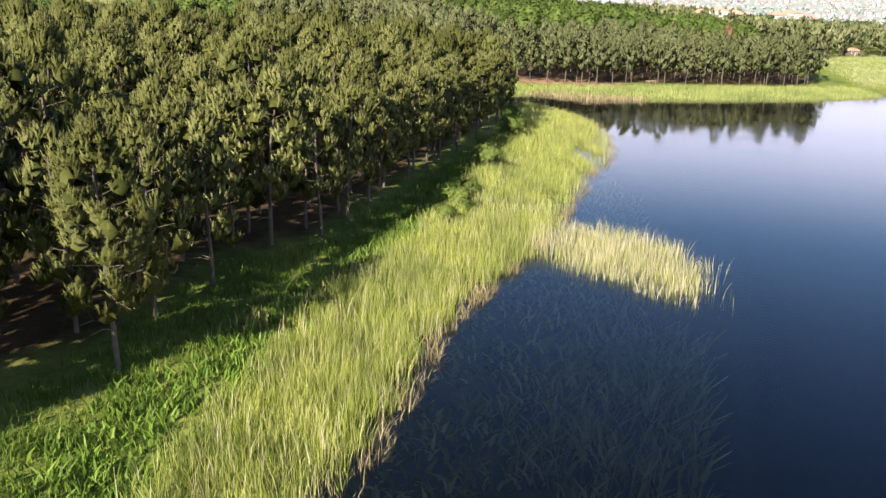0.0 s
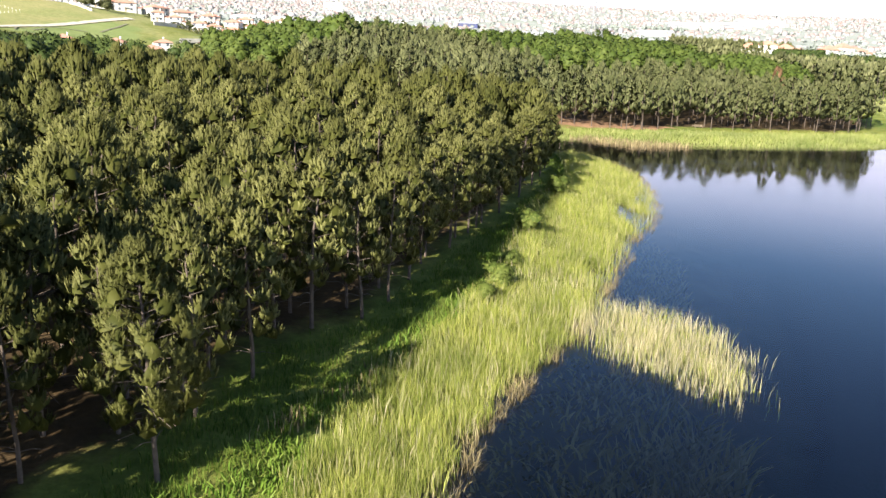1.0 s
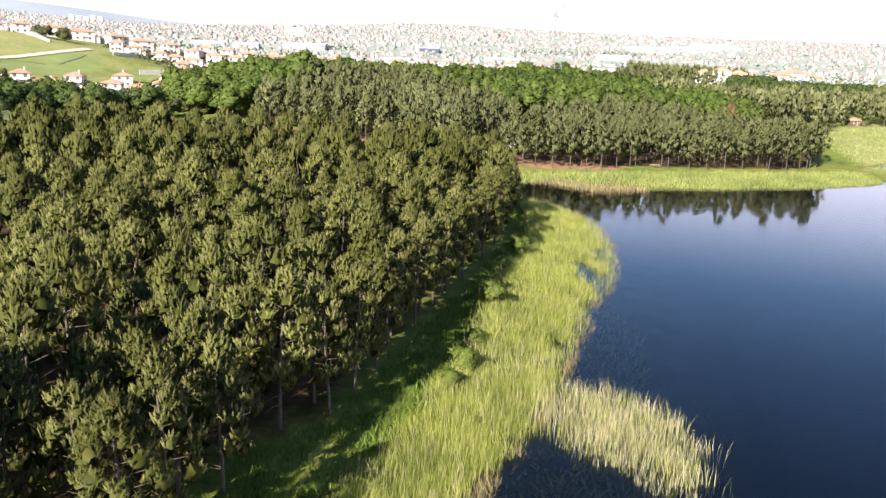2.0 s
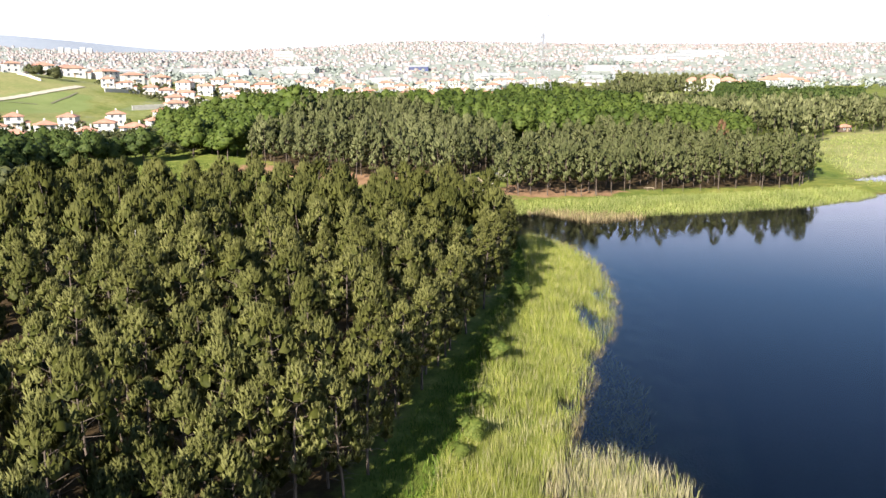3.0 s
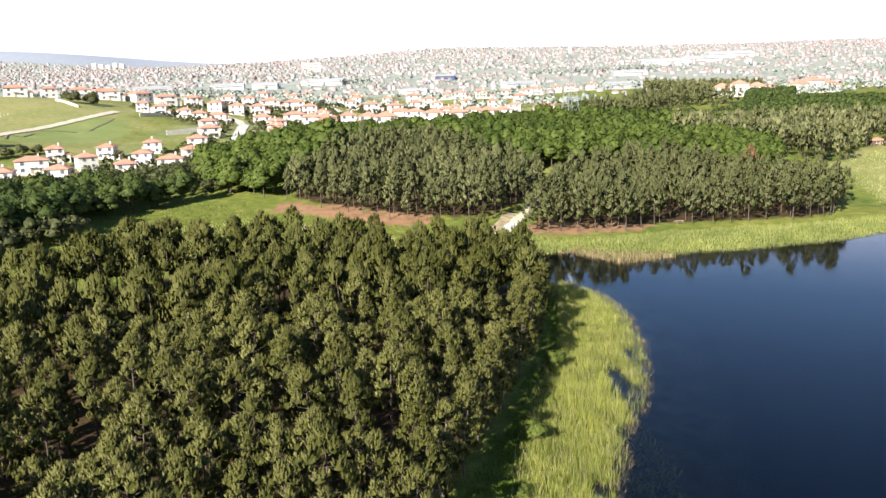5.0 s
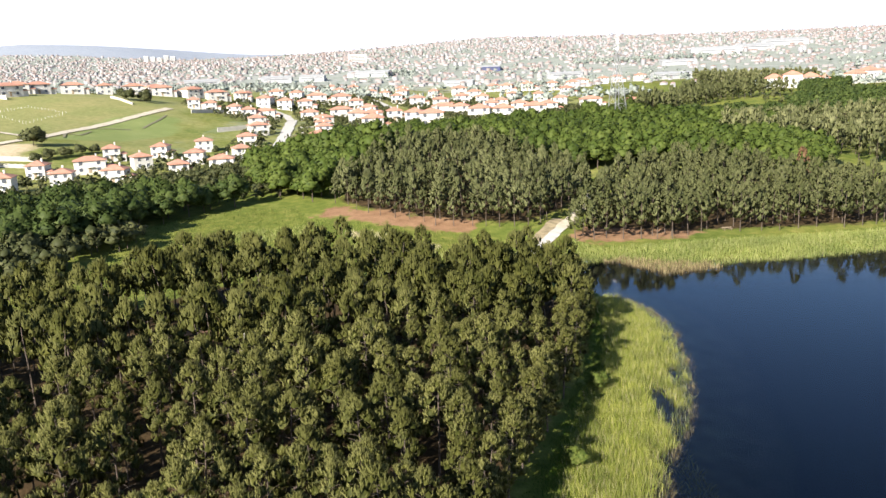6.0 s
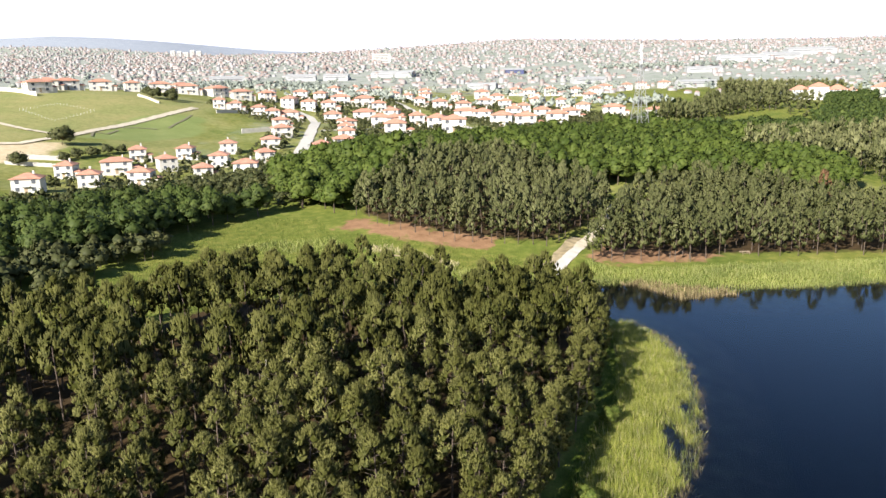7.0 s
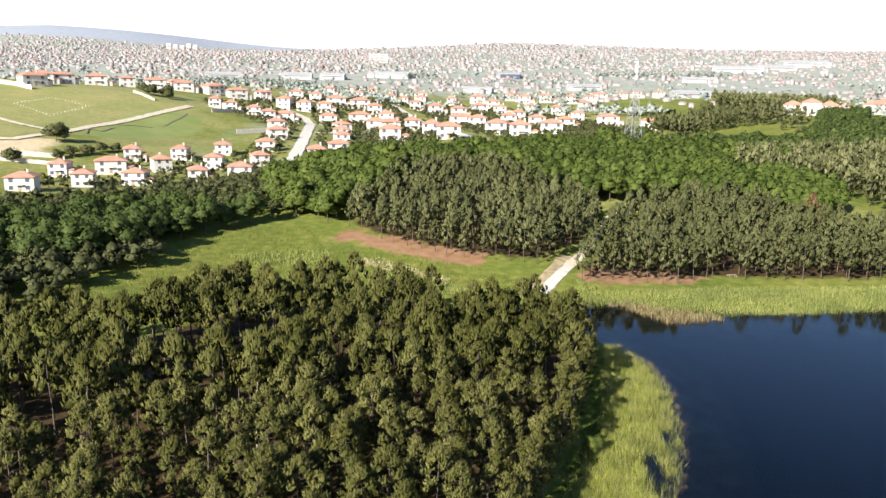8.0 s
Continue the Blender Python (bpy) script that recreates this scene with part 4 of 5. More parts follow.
for outline, seed, label in ((SCRUB_LEFT, 36, "grey-green scrub at the edge of the meadow"), (SCRUB_BACK, 37, "low grey-green scrub below the villas"), (SCRUB_MID, 41, "grey-green scrub on the rise below the villas")):
    sx, sy = scatter(outline, 4.6, 0.45, seed)
    tall = 1.35 if outline is SCRUB_LEFT else 1.0
    wood_of_trees("scrub", label, "scrub", SCRUB_TREES, sx, sy, SHRUB_LEAVES, seed, low=0.32 * tall, high=0.58 * tall)
HILL_BACK = [(250, 1010), (300, 985), (350, 990), (400, 1030), (425, 1110), (300, 1130), (255, 1080)]
for outline, seed in ((PINES_EAST, 38), (HILL_PINES, 39), (EAST_STAND, 40), (HILL_BACK, 44)):
    sx, sy = strewn(outline, 5.6 if outline is EAST_STAND else 7.0, seed)
    free = np.hypot(sx - 208, sy - 397) > 6.5
    sx, sy = sx[free], sy[free]
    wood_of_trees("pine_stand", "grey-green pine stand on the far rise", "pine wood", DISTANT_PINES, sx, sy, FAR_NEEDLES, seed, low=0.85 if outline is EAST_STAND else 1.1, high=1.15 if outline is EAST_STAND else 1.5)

sx, sy = strewn(DARK_CLUMP, 6.0, 42)
wood_of_trees("broadleaf_wood", "dark green broad-leaved wood on the far rise", "wood", FAR_LEAF_TREES, sx, sy, DARK_LEAVES, 43, low=0.6, high=1.1)

# ---- single shrubs ----
shrub_wood, shrub_crown = broadleaf(140, 2.8, 1.5, 1500, 0.17)
shrub = tree_thing("shrub", shrub_wood, shrub_crown, BARK, WILLOW_LEAVES, "rounded willow shrub between grass and reeds", "shrub", "shrubs along the reeds")
for sx, sy, ss in ((6.0, 83, 0.95), (2.7, 66, 0.8), (10.9, 104, 1.0), (3.9, 72, 0.6), (1.6, 63, 0.55), (8.6, 97, 0.6)):
    set_tree(shrub, sx, sy, ss, rng)
drop_models([shrub])
field_wood, field_crown = broadleaf(141, 6.0, 4.2, 420, 0.7)
field_tree = tree_thing("round_tree", field_wood, field_crown, BARK, SHRUB_LEAVES, "dark round tree standing in the dry field", "tree", "trees in the field")
for sx, sy, ss in ((-237, 398, 1.5), (-284, 612, 1.3), (-276, 622, 1.4), (-292, 620, 1.2), (-270, 612, 1.0), (-217, 377, 0.8), (-213, 384, 0.8), (-210, 393, 0.8), (-206, 399, 0.7), (-220, 370, 0.7), (-232, 352, 1.0)):
    set_tree(field_tree, sx, sy, ss, rng)
drop_models([field_tree])


# ---- roads, path and walls ----
def ribbon(name, points, width, mat, label, category, lift=0.06):
    """A road draped over the ground."""
    p = np.array(points, dtype=float)
    s = np.concatenate([[0], np.cumsum(np.linalg.norm(np.diff(p, axis=0), axis=1))])
    q = np.arange(0, s[-1], min(3.0, width / 2))
    c = np.stack([np.interp(q, s, p[:, 0]), np.interp(q, s, p[:, 1])], 1)
    d = np.gradient(c, axis=0)
    n = np.stack([-d[:, 1], d[:, 0]], 1) / np.linalg.norm(d, axis=1)[:, None]
    rows = []
    for off in (-0.5, -0.17, 0.17, 0.5):
        e = c + n * off * width * (1 + 0.16 * waves(c[:, 0] + 9 * off, c[:, 1], 9.0, 3.0) + 0.08 * waves(c[:, 0], c[:, 1] + 5 * off, 3.7, 1.0))[:, None]
        rows.append(np.stack([e[:, 0], e[:, 1], ground(e[:, 0], e[:, 1]) + lift + 0.0004 * s[-1]], 1))
    v = np.stack(rows, 1).reshape(-1, 3)
    tris = []
    for i in range(len(c) - 1):
        for k in range(3):
            a = i * 4 + k
            tris += [[a, a + 4, a + 5], [a, a + 5, a + 1]]
    return tagged(new(name, mesh_from(name, v, tris, mat)), label, category, kind="structure")


ribbon("verge", [(5.0, 187), (8.5, 196), (12, 206), (15, 215), (17, 220)], 5.6, EARTH, "sandy verges of the concrete track", "path", 0.06)
ribbon("path", [(6.6, 187.5), (10, 196.5), (12.6, 203.5), (15.2, 210)], 2.9, CONCRETE, "pale concrete track climbing between the pine stands", "path", 0.14)
ribbon("track", [(14.4, 208), (19, 221), (26, 245), (31, 270), (37, 286), (44, 286)], 3.0, GRAVEL, "pale dirt track between the pine stands", "path", 0.1)
ribbon("track", [(-38, 203), (-36.5, 200), (-34, 197), (-29, 196), (-24, 197), (-20, 195), (-18, 191), (-16, 188)], 0.9, EARTH, "pale bank of a dry creek in the meadow", "bank", 0.15)
ribbon("road", [(-112, 396), (-116, 410), (-130, 480), (-147, 564), (-159, 623), (-176, 690), (-190, 723), (-228, 760)], 7.5, CONCRETE, "pale street between the villas", "road", 0.25)
ribbon("road", [(-140, 560), (-110, 575), (-85, 600)], 6.0, CONCRETE, "pale side street between the villas", "road", 0.2)
ribbon("road", [(-25, 526), (-45, 620), (-64, 716), (-95, 781), (-129, 878), (-157, 960)], 6.5, CONCRETE, "pale street between far villas", "road", 0.3)
ribbon("track", [(-300, 372), (-256, 392), (-252, 420), (-257, 470), (-252, 540), (-246, 600)], 6.0, GRAVEL, "pale dirt track across the dry field", "road", 0.3)
ribbon("track", [(-330, 470), (-290, 447), (-258, 432)], 4.0, GRAVEL, "pale dirt track joining the field track", "road", 0.35)


ribbon("forest_trail", FOREST_TRAIL, 2.6, LITTER_EARTH, "bare reddish trail through the shaded pines", "path", 0.08)
for ditch in ([(-244, 440), (-253, 458), (-250, 459), (-244, 458), (-248, 479)], [(-261, 490), (-253, 489), (-245, 498), (-234, 503)], [(-231, 514), (-233, 530), (-234, 547), (-237, 568)]):
    ribbon("ditch", ditch, 1.6, DITCH_EARTH, "bare earth ditch winding over the turf", "ditch", 0.3)


def low_wall(points, height, label):
    bm = bmesh.new()
    for (ax, ay), (bx_, by_) in zip(points, points[1:]):
        n = 8
        for i in range(n):
            x0, y0 = ax + (bx_ - ax) * i / n, ay + (by_ - ay) * i / n
            x1, y1 = ax + (bx_ - ax) * (i + 1) / n, ay + (by_ - ay) * (i + 1) / n
            z = float(ground((x0 + x1) / 2, (y0 + y1) / 2)[0])
            length = math.hypot(x1 - x0, y1 - y0)
            m = Matrix.Translation(((x0 + x1) / 2, (y0 + y1) / 2, z + height / 2 - 0.4)) @ Matrix.Rotation(math.atan2(y1 - y0, x1 - x0), 4, "Z")
            bmesh.ops.create_cube(bm, size=1, matrix=m @ Matrix.Diagonal((length, 0.5, height + 0.8, 1)))
    return tagged(part("boundary_wall", bm, CONCRETE, None), label, "wall")


low_wall([(-430, 625), (-356, 571)], 3.0, "long pale retaining wall on the slope")
low_wall([(-300, 616), (-272, 592)], 1.6, "short pale wall beside field trees")
low_wall([(-236, 364), (-220, 370)], 2.2, "pale yard wall behind the villas")
low_wall([(-238, 351), (-216, 358)], 1.8, "pale yard wall beside the sandy yard")
low_wall([(-186, 527), (-169, 545)], 3.0, "long pale wall beside the street")
low_wall([(-228, 593), (-214, 624)], 2.6, "long pale wall below the upper villas")


# ---- villas ----
def hip_roof(bm, w, d, z, rise, over=0.6):
    hw, hd = w / 2 + over, d / 2 + over
    ridge = max(0.2, hw - hd)
    e = [bm.verts.new(p) for p in ((-hw, -hd, z), (hw, -hd, z), (hw, hd, z), (-hw, hd, z))]
    u = [bm.verts.new(p) for p in ((-hw, -hd, z - 0.18), (hw, -hd, z - 0.18), (hw, hd, z - 0.18), (-hw, hd, z - 0.18))]
    a, b = bm.verts.new((-ridge, 0, z + rise)), bm.verts.new((ridge, 0, z + rise))
    for f in ((e[0], e[1], b, a), (e[1], e[2], b), (e[2], e[3], a, b), (e[3], e[0], a), tuple(reversed(u))):
        bm.faces.new(f)
    for i in range(4):
        bm.faces.new((u[i], u[(i + 1) % 4], e[(i + 1) % 4], e[i]))


def window_part(house, x, y, z, w, h, across):
    """A window with its frame, pane and sill on one wall."""
    bm = bmesh.new()
    dx, dy = (w / 2, 0.07) if across else (0.07, w / 2)
    box(bm, x - dx, y - dy, z, x + dx, y + dy, z + h)
    frame_ob = part("window", bm, TRIM, house)
    bm = bmesh.new()
    dx, dy = (w / 2 - 0.1, 0.1) if across else (0.1, w / 2 - 0.1)
    box(bm, x - dx, y - dy, z + 0.1, x + dx, y + dy, z + h - 0.1)
    part("pane", bm, GLASS, frame_ob)


def villa(w, d, storeys, annex, label):
    """A plastered villa with a hipped tile roof, chimney, windows and door."""
    house = tagged(new("villa"), label, "house", "villas in the valley")
    top = 2.9 * storeys
    bm = bmesh.new()
    box(bm, -w / 2, -d / 2, -2.0, w / 2, d / 2, top)
    part("wall", bm, PLASTER, house)
    bm = bmesh.new()
    hip_roof(bm, w, d, top, 1.9)
    part("roof", bm, ROOF, house)
    bm = bmesh.new()
    box(bm, w * 0.18, -0.4, top + 0.8, w * 0.18 + 0.7, 0.4, top + 2.7)
    part("chimney", bm, PLASTER, house)
    if annex:
        bm = bmesh.new()
        box(bm, w / 2 - 0.05, -d * 0.42, -2.0, w / 2 + annex, d * 0.25, 2.9)
        wing = part("wing", bm, PLASTER, house)
        bm = bmesh.new()
        hip_roof(bm, annex, d * 0.67, 0, 1.0, 0.4)
        bmesh.ops.translate(bm, verts=bm.verts, vec=(w / 2 + annex / 2 + 0.3, -d * 0.085, 2.9))
        part("wing_roof", bm, ROOF, wing)
    for s in range(storeys):
        for f in (-0.28, 0.28):
            window_part(house, w * f, -d / 2, 0.8 + 2.9 * s, 1.8, 1.8, True)
        for f in (-0.22, 0.22):
            window_part(house, -w / 2, d * f, 0.8 + 2.9 * s, 1.6, 1.7, False)
    bm = bmesh.new()
    box(bm, -0.6, -d / 2 - 0.08, 0.0, 0.6, -d / 2 + 0.08, 2.3)
    part("door", bm, WOOD, house)
    bm = bmesh.new()
    box(bm, -1.6, -d / 2 - 1.3, 2.75, 1.6, -d / 2 - 0.02, 2.95)
    part("balcony", bm, TRIM, house)
    return house


VILLAS = [villa(9.5, 8.5, 2, 3.2, "white two-storey villa with red hipped roof and low wing"),
          villa(10.5, 9.0, 2, 0, "white two-storey villa with red hipped roof"),
          villa(8.0, 9.5, 2, 2.6, "narrow cream villa with red hipped roof"),
          villa(13.5, 9.0, 2, 3.0, "wide white villa with long red roof")]
VILLA_FRONT = [(-204, 344), (-191, 295), (-182, 324), (-188, 359), (-163, 332), (-192, 389), (-170, 373), (-174, 406), (-141, 346), (-150, 390), (-161, 433), (-144, 456), (-130, 401), (-124, 354)]
VILLA_STREET = [(-168, 558), (-155, 516), (-180, 622), (-191, 614), (-207, 630), (-224, 625), (-237, 624), (-123, 570), (-115, 530), (-107, 495), (-97, 439), (-103, 413)]
VILLA_MID = [(-250, 789), (-237, 868), (-220, 764), (-200, 761), (-212, 858), (-184, 827), (-183, 770), (-164, 704), (-185, 958), (-159, 828), (-139, 722), (-138, 795), (-103, 598), (-116, 738), (-80, 520), (-147, 956), (-126, 927), (-91, 588), (-106, 873), (-80, 634)]
VILLA_EAST = [(-82, 851), (-76, 1012), (-57, 845), (-47, 729), (-58, 576), (-43, 537), (-38, 922), (-12, 594), (-25, 991), (-14, 919), (-4, 787), (6, 863), (5, 566), (23, 766), (50, 930), (48, 741), (29, 610), (69, 860), (94, 805), (-31, 714), (127, 760), (22, 947)]
VILLA_FAR = [(-123, 1072), (-46, 1050), (16, 1043), (-2, 1311), (43, 1074), (75, 1057), (130, 1228), (100, 1054), (167, 1256), (194, 1297), (228, 1287), (-226, 986), (-244, 1199), (-183, 1044), (-111, 973), (86, 971), (306, 1100)]
VILLA_RIDGE = [(-368, 592), (-384, 660), (-372, 694), (-356, 720), (-338, 740), (-316, 752), (-294, 762), (-268, 764), (-390, 640), (-330, 770), (-300, 790), (-250, 790)]
vrng = np.random.default_rng(17)
for places, heading, size in ((VILLA_FRONT, 22, 1.0), (VILLA_STREET, 16, 1.15), (VILLA_MID, 10, 1.45), (VILLA_EAST, 5, 1.5), (VILLA_FAR, 4, 1.6), (VILLA_RIDGE, 40, 1.35)):
    for vx, vy in places:
        kind = 3 if places is VILLA_RIDGE else int(vrng.integers(0, 4))
        turned = heading + vrng.uniform(-14, 14) + 90 * int(vrng.integers(0, 4) == 0)
        house = copy_thing(VILLAS[kind], Matrix.Translation((vx, vy, float(ground(vx, vy)[0]) + 0.1)) @ pose(0, 0, 0, 0, 0, turned))
        house.scale = (size, size, size)
drop_models(VILLAS)


def great_house(x, y, turn, label):
    """A long house with stepped red roofs and corner turrets."""
    house = tagged(new("great_house"), label, "building")
    for i, (cx, w, d, h) in enumerate(((-15, 16, 13, 9), (0, 16, 15, 11.5), (15, 16, 13, 9), (27, 9, 11, 7))):
        bm = bmesh.new()
        box(bm, cx - w / 2, -d / 2, -3, cx + w / 2, d / 2, h)
        wing = part("wing", bm, PLASTER, house)
        bm = bmesh.new()
        hip_roof(bm, w, d, 0, 4.0)
        bmesh.ops.translate(bm, verts=bm.verts, vec=(cx, 0, h))
        part("roof", bm, ROOF, wing)
        for s in range(int(h // 3)):
            for f in (-0.3, 0, 0.3):
                window_part(house, cx + w * f, -d / 2, 1 + 3 * s, 1.6, 1.7, True)
    house.matrix_basis = Matrix.Translation((x, y, float(ground(x, y)[0]))) @ pose(0, 0, 0, 0, 0, turn) @ Matrix.Scale(1.25, 4)
    return house


great_house(332, 930, -14, "large white house with stepped red roofs on a wooded rise")
great_house(440, 985, 20, "large white house with red roofs among trees")


# ---- lattice pylon ----
def pylon(x, y, height, base):
    tower = tagged(new("pylon"), "tall galvanised lattice power pylon behind the trees", "pylon")
    top = 0.9

    def corner(k, z):
        half = (base + (top - base) * min(1, z / (height * 0.8))) / 2
        return (half * (1, -1, -1, 1)[k], half * (1, 1, -1, -1)[k], z)
    for k in range(4):
        bm = bmesh.new()
        bar(bm, corner(k, -1), corner(k, height * 0.8), 0.16)
        bar(bm, corner(k, height * 0.8), corner(k, height), 0.14)
        part("leg", bm, STEEL, tower)
    levels = [height * f for f in (0, 0.12, 0.24, 0.35, 0.45, 0.54, 0.62, 0.70, 0.77, 0.84, 0.92, 1.0)]
    def strut(kind, a, b, r):
        bm = bmesh.new()
        bar(bm, a, b, r)
        part(kind, bm, STEEL, tower)
    for a, b in zip(levels, levels[1:]):
        for k in range(4):
            strut("brace", corner(k, a), corner((k + 1) % 4, b), 0.07)
            strut("brace", corner((k + 1) % 4, a), corner(k, b), 0.07)
            strut("brace", corner(k, b), corner((k + 1) % 4, b), 0.07)
    for f, reach in ((0.74, 5.0), (0.85, 6.0), (0.96, 4.2)):
        z = height * f
        for s in (-1, 1):
            for foot in ((0, 0, z + 1.2), (0, 0.4, z), (0, -0.4, z)):
                strut("crossarm", foot, (s * reach, 0, z), 0.08)
    tower.matrix_basis = Matrix.Translation((x, y, float(ground(x, y)[0]))) @ pose(0, 0, 0, 0, 0, 25)


pylon(59, 405, 46.0, 8.0)


# ---- far town ----
def town():
    """Thousands of small far houses on the slopes, and the trees between them."""
    rng = np.random.default_rng(23)
    n = 36000
    y = 980 + 2770 * rng.uniform(0, 1, n) ** 0.72
    x = rng.uniform(-0.85, 0.8, n) * y
    keep = (waves(x, y, 620, 2.0) + 0.7 * waves(x, y, 230, 5.0)) * 0.8 + np.clip((y - 1500) / 800, -0.42, 0.75) > rng.uniform(-0.35, 0.55, n)
    x, y = x[keep][:11500], y[keep][:11500]
    z = ground(x, y)
    n = len(x)
    w, d, h = rng.uniform(2.6, 5.5, n), rng.uniform(2.6, 5, n), rng.uniform(2.6, 4.6, n) + 5 * (rng.uniform(0, 1, n) > 0.9)
    a = rng.uniform(-0.5, 0.5, n)
    ca, sa = np.cos(a), np.sin(a)

    def at(fx, fy, zz):
        return np.stack([x + ca * fx * w - sa * fy * d, y + sa * fx * w + ca * fy * d, zz], 1)
    corners = [at(fx, fy, z - 6) for fx, fy in ((-1, -1), (1, -1), (1, 1), (-1, 1))] + [at(fx, fy, z + h) for fx, fy in ((-1, -1), (1, -1), (1, 1), (-1, 1))]
    v = np.stack(corners, 1).reshape(-1, 3)
    t = np.array([[0, 1, 5], [0, 5, 4], [1, 2, 6], [1, 6, 5], [2, 3, 7], [2, 7, 6], [3, 0, 4], [3, 4, 7], [4, 5, 6], [4, 6, 7]])
    tris = (np.arange(n)[:, None, None] * 8 + t[None]).reshape(-1, 3)
    town_ob = tagged(new("far_town"), "dense far town of pale houses with red roofs", "town", kind="stuff")
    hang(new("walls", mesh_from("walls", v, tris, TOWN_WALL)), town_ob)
    roofed = rng.uniform(0, 1, n) < 0.62
    eaves = np.stack([at(fx * 1.1, fy * 1.1, z + h + 0.05) for fx, fy in ((-1, -1), (1, -1), (1, 1), (-1, 1))] + [at(-0.35, 0, z + h + 1.8), at(0.35, 0, z + h + 1.8)], 1)[roofed]
    t = np.array([[0, 1, 5], [0, 5, 4], [1, 2, 5], [2, 3, 4], [2, 4, 5], [3, 0, 4]])
    tris = (np.arange(len(eaves))[:, None, None] * 6 + t[None]).reshape(-1, 3)
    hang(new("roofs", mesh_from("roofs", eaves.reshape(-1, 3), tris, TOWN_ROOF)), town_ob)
    n = 7600
    y = 900 + 2750 * rng.uniform(0, 1, n) ** 1.5
    x = rng.uniform(-0.85, 0.8, n) * y
    belt = waves(x, y * 3.0, 900, 1.0) + 0.6 * waves(x, y, 260, 3.0)
    keep = belt > rng.uniform(-0.2, 0.9, n)
    x, y = x[keep], y[keep]
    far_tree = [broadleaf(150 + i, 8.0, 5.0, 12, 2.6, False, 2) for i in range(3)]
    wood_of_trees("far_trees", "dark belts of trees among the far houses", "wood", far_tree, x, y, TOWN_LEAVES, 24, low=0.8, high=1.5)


def town_wall():
    m, nt, b = material("town_plaster")
    geo = nt.nodes.new("ShaderNodeNewGeometry")
    # wall tones kept near the ground's, so colour gives the hazy contrast
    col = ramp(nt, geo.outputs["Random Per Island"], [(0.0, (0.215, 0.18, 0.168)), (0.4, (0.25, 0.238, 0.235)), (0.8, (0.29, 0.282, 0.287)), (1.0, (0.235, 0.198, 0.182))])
    nt.links.new(col, b.inputs["Base Color"])
    b.inputs["Roughness"].default_value = 0.85
    return m


TOWN_WALL = town_wall()
town()


# ---- gardens, sheds and tall blocks in the valley ----
tx, ty = np.array([234, 229, 253, 183, 268, 150, 242, 248, 245, 264]), np.array([717, 668, 693, 603, 666, 600, 693, 644, 730, 637])
wood_of_trees("far_shrubs", "dark shrubs dotted over the far grass strip", "shrubs", SCRUB_TREES, tx, ty, SHRUB_LEAVES, 70, low=0.6, high=1.0)
GARDENS = [(-205, 300), (-120, 335), (-95, 420), (-60, 500), (40, 600), (110, 640), (110, 760), (20, 960), (-240, 960), (-255, 640), (-170, 560), (-150, 420), (-212, 360)]
gx, gy = scatter(GARDENS, 7.6, 0.5, 71)
GARDEN_TREES = [broadleaf(160 + i, 9.0, 4.6, 27, 2.2, False, 3) for i in range(3)]
clear_of = np.ones(len(gx), dtype=bool)
for vx, vy in VILLA_FRONT + VILLA_STREET + VILLA_MID + VILLA_EAST + VILLA_FAR:
    clear_of &= np.hypot(gx - vx, gy - vy) > 7.2
for street in (((-112, 396), (-147, 564), (-159, 623), (-190, 723), (-228, 760)), ((-25, 526), (-64, 716), (-129, 878))):
    for (ax, ay), (ex, ey) in zip(street, street[1:]):
        clear_of &= np.abs(outline_distance(gx, gy, [(ax, ay), (ex, ey), (ex + 0.1, ey)])) > 8
wood_of_trees("garden_trees", "small garden trees and hedges among the villas", "trees", GARDEN_TREES, gx[clear_of], gy[clear_of], SHRUB_LEAVES, 72, low=0.3, high=0.6)
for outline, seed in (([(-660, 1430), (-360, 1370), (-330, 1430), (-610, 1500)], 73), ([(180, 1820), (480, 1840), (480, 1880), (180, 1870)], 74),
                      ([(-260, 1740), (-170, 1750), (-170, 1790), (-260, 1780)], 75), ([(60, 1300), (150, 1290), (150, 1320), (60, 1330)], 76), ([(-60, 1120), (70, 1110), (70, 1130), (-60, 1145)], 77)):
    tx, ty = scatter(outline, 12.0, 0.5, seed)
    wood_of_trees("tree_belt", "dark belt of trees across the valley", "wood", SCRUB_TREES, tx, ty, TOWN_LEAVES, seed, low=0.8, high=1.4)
GREEN_EAST = [(276, 757), (317, 754), (409, 959), (343, 925)]
tx, ty = scatter(GREEN_EAST, 7.0, 0.4, 78)
wood_of_trees("broadleaf_wood", "green trees beside the large white house", "wood", FAR_LEAF_TREES, tx, ty, DARK_LEAVES, 79, low=0.75, high=1.25)


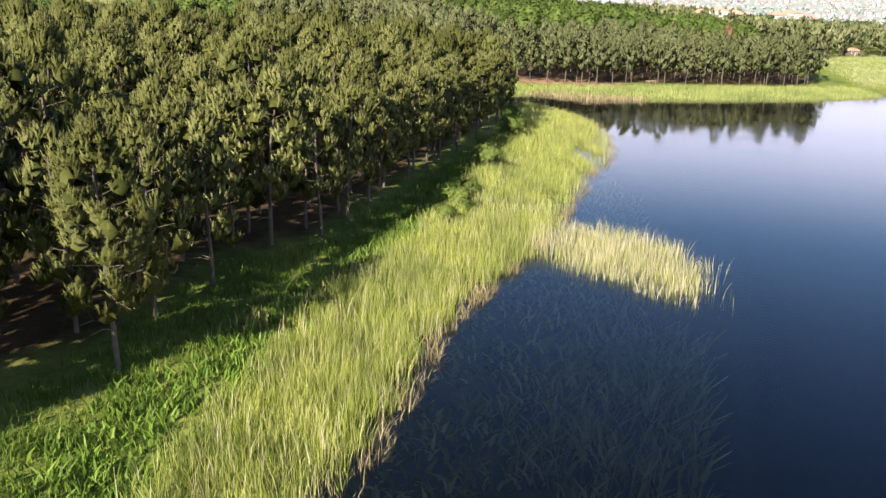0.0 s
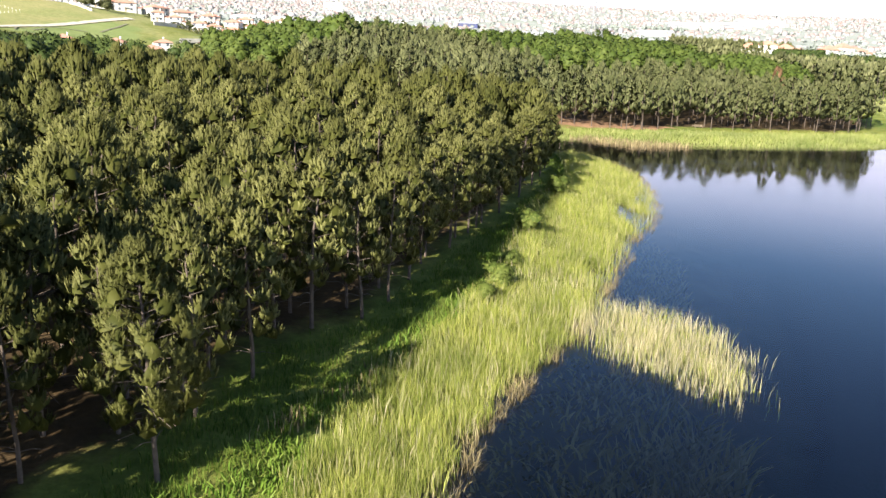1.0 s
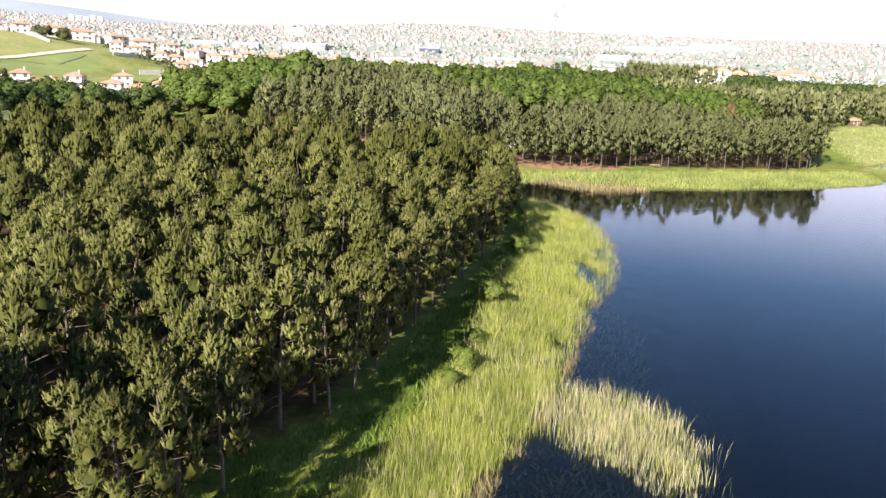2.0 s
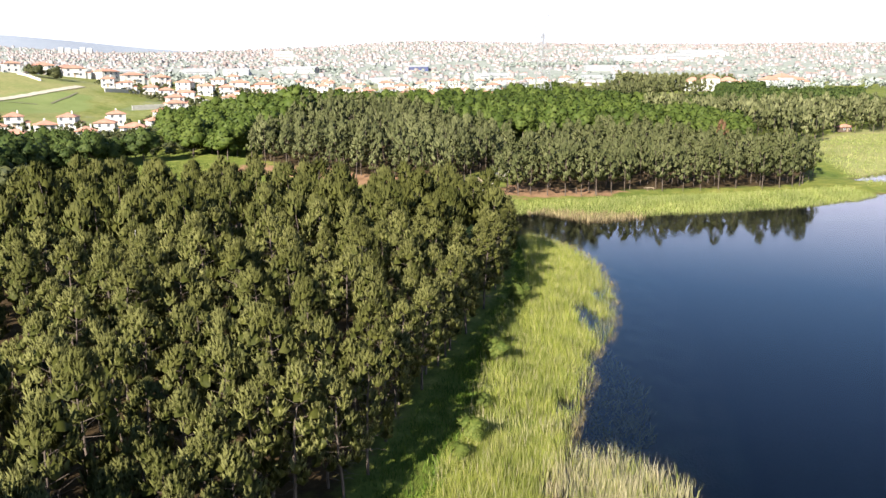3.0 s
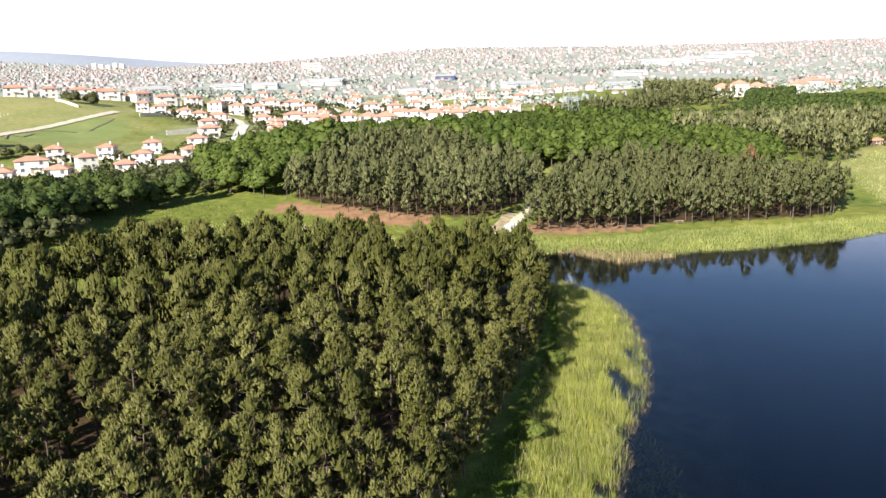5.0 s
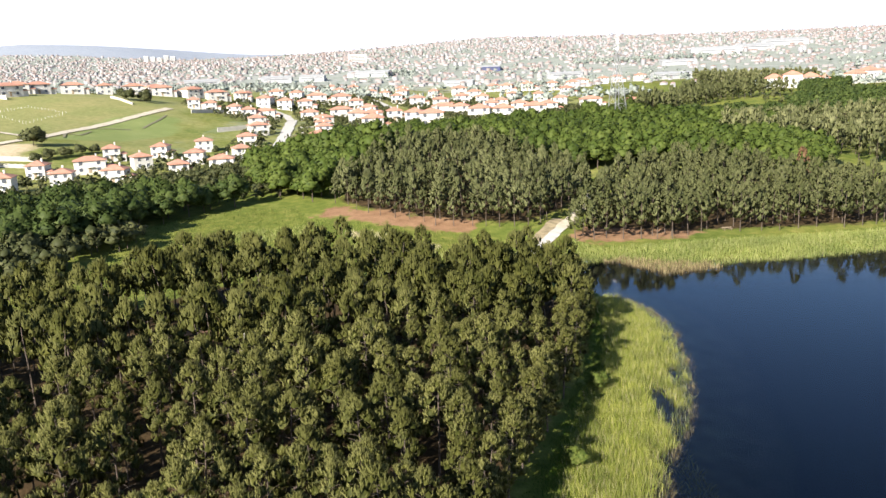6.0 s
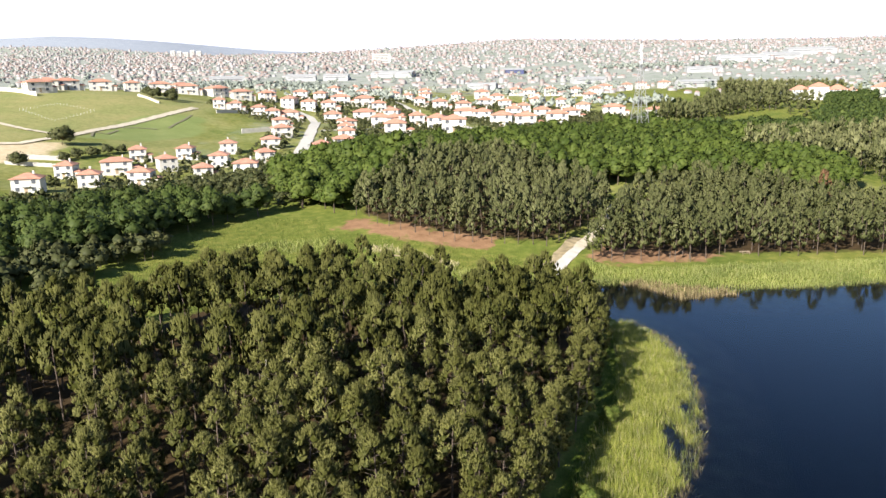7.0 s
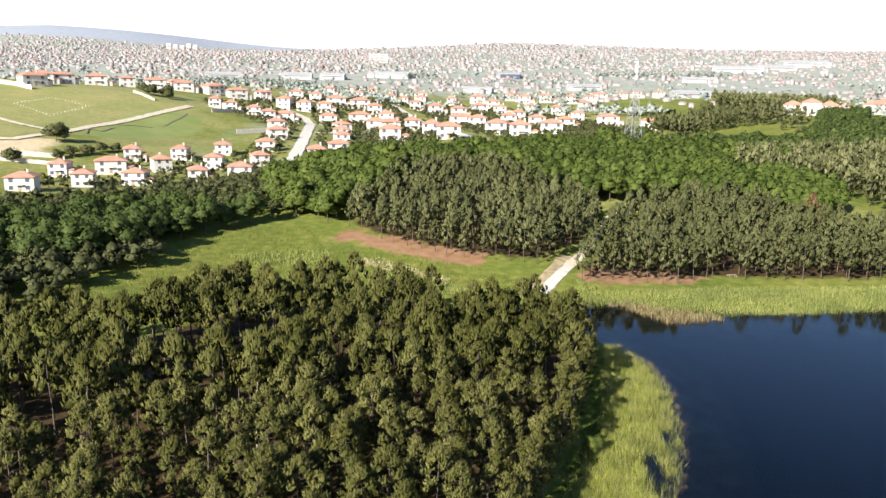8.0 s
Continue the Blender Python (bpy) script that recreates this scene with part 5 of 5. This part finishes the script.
def shed(x, y, w, d, h, turn, mat, label):
    """A long low hall with a shallow pitched roof, door and strip windows."""
    hall = tagged(new("warehouse"), label, "building")
    bm = bmesh.new()
    box(bm, -w / 2, -d / 2, -4, w / 2, d / 2, h)
    part("wall", bm, mat, hall)
    bm = bmesh.new()
    a = [bm.verts.new((sx * (w / 2 + 0.5), sy, sz)) for sx in (-1, 1) for sy, sz in ((-d / 2 - 0.5, h), (0, h + d * 0.12), (d / 2 + 0.5, h))]
    for f in ((0, 3, 4, 1), (1, 4, 5, 2), (0, 1, 2), (3, 5, 4), (0, 2, 5, 3)):
        bm.faces.new([a[k] for k in f])
    part("roof", bm, METAL_ROOF, hall)
    bm = bmesh.new()
    box(bm, -w * 0.42, -d / 2 - 0.1, h * 0.6, w * 0.42, -d / 2 + 0.1, h * 0.75)
    part("window", bm, GLASS, hall)
    bm = bmesh.new()
    box(bm, w * 0.2, -d / 2 - 0.15, 0, w * 0.2 + 5, -d / 2 + 0.1, h * 0.5)
    part("door", bm, STEEL, hall)
    hall.matrix_basis = Matrix.Translation((x, y, float(ground(x, y)[0]))) @ pose(0, 0, 0, 0, 0, turn)


for x, y, w, d, h, turn in ((-441, 1629, 60, 40, 9, 10), (-370, 1640, 50, 35, 9, 5), (-265, 1727, 90, 40, 8, -6), (-592, 1612, 70, 35, 9, 20), (529, 1986, 110, 50, 10, -10),
                            (640, 2050, 90, 45, 10, 5), (380, 1700, 70, 30, 8, 0), (130, 1500, 60, 30, 8, 12), (-60, 1420, 50, 26, 8, -8), (280, 1300, 60, 28, 8, 10), (760, 2200, 120, 50, 11, 0)):
    shed(x, y, w, d, h, turn, SHED_WALL, "white warehouse with pale sheet roof in the valley")
shed(-10, 1760, 48, 30, 8, 4, BLUE, "large blue-clad hall in the valley")


def block(x, y, w, d, h, label):
    """A tall plastered block with rows of windows and a flat roof edge."""
    tower = tagged(new("apartment_block"), label, "building")
    bm = bmesh.new()
    box(bm, -w / 2, -d / 2, -8, w / 2, d / 2, h)
    part("wall", bm, PLASTER, tower)
    bm = bmesh.new()
    box(bm, -w / 2 - 0.4, -d / 2 - 0.4, h, w / 2 + 0.4, d / 2 + 0.4, h + 1.0)
    part("roof", bm, TRIM, tower)
    for k in range(int(h // 4)):
        bm = bmesh.new()
        box(bm, -w * 0.42, -d / 2 - 0.12, 1.5 + 4 * k, w * 0.42, -d / 2 + 0.1, 3.4 + 4 * k)
        part("window", bm, GLASS, tower)
    tower.matrix_basis = Matrix.Translation((x, y, float(ground(x, y)[0]))) @ pose(0, 0, 0, 0, 0, 8)


block(-376, 2242, 50, 18, 22, "large white block among far houses")
for k in range(5):
    block(-1500 + 26 * k, 3440 + 9 * k, 18, 16, 26 - 4 * (k % 3), "pale tower block on the far ridge")

# white vine posts on the dry slope
post_bm = bmesh.new()
bmesh.ops.create_cone(post_bm, cap_ends=True, segments=5, radius1=0.10, radius2=0.08, depth=1.3, matrix=Matrix.Translation((0, 0, 0.6)))
post = tagged(part("post", post_bm, TRIM, None), "short white post standing in the dry field", "post", "posts in the field")
corners = [(-331, 510), (-324, 543), (-292, 533), (-292, 485)]
for (ax, ay), (ex, ey) in zip(corners, corners[1:] + corners[:1]):
    for k in range(11):
        qx, qy = ax + (ex - ax) * k / 11, ay + (ey - ay) * k / 11
        copy_thing(post, Matrix.Translation((qx, qy, float(ground(qx, qy)[0]))))
drop_models([post])

# hut at the edge of the far field, and a table under the pines
def hut(x, y, turn):
    house = tagged(new("hut"), "small dark timber hut with a red-brown roof under the pines", "hut")
    bm = bmesh.new()
    box(bm, -3, -2, -0.5, 3, 2, 2.4)
    part("wall", bm, DARK_WOOD, house)
    bm = bmesh.new()
    hip_roof(bm, 6, 4, 2.4, 1.3, 0.5)
    part("roof", bm, ROOF, house)
    for f in (-1.9, 1.9):
        window_part(house, f, -2.0, 0.9, 1.3, 1.1, True)
    bm = bmesh.new()
    box(bm, -0.5, -2.08, 0.0, 0.5, -1.9, 2.05)
    part("door", bm, WOOD, house)
    house.matrix_basis = Matrix.Translation((x, y, float(ground(x, y)[0]) + 0.1)) @ pose(0, 0, 0, 0, 0, turn)


hut(208, 398, 20)


def picnic_table(x, y, turn):
    table = tagged(new("picnic_table"), "weathered timber picnic table under the far pines", "table")
    bm = bmesh.new()
    box(bm, -1.2, -0.45, 0.70, 1.2, 0.45, 0.76)
    part("tabletop", bm, WOOD, table)
    for side in (-1, 1):
        bm = bmesh.new()
        box(bm, -1.2, side * 0.95 - 0.16, 0.42, 1.2, side * 0.95 + 0.16, 0.47)
        part("bench", bm, WOOD, table)
        for end in (-0.9, 0.9):
            bm = bmesh.new()
            bar(bm, (end, side * 0.3, 0.72), (end, side * 0.8, -0.05), 0.06)
            part("leg", bm, WOOD, table)
    table.matrix_basis = Matrix.Translation((x, y, float(ground(x, y)[0]) + 0.02)) @ pose(0, 0, 0, 0, 0, turn)


picnic_table(58, 212, 10)

# bleached dead tree among the pines
dead_wood, _ = pine(201, 10.5, 1.6, 0.3, 30, 1, 0.5, 0.1, 0.3, dead=16, sides=6)
dead_tree = tagged(new("dead_tree", mesh_from("dead_tree", *dead_wood, DEADWOOD)), "bleached dead tree with bare branches among pines", "tree")
dead_tree.matrix_basis = Matrix.Translation((-33, 96, float(ground(-33, 96)[0])))


# ---- water weed under the surface ----
WEED_BED = [(-4, 24), (-1.5, 33), (0.5, 41), (3, 49), (6.5, 56), (9, 55.5), (12, 52), (15, 47), (12, 38), (8, 28), (4, 20)]
WEED_FAR = [(11, 68), (15, 66.5), (18, 70), (20, 80), (19, 92), (16, 86), (13.5, 77)]
for outline, seed in ((WEED_BED, 51), (WEED_FAR, 52)):
    wr = np.random.default_rng(seed)
    wx, wy = scatter(outline, 0.25, 0.6, seed)
    thick = waves(wx, wy, 3.5, seed) + 0.5 * waves(wx, wy, 9.0, seed) > wr.uniform(-0.9, 0.5, len(wx))
    wx, wy = wx[thick], wy[thick]
    bed = ground(wx, wy)
    tall = np.clip(-bed - 0.06, 0.05, 1.8) * wr.uniform(0.6, 1.0, len(wx))
    v, t = blades(wx, wy, bed, tall, 0.16 * wr.uniform(0.6, 1.4, len(wx)), 0.5 * tall + 0.3, wr)
    tagged(new("water_weed", mesh_from("water_weed", v, t, WEED)), "brown water weed under the lake surface", "water plants", kind="stuff")
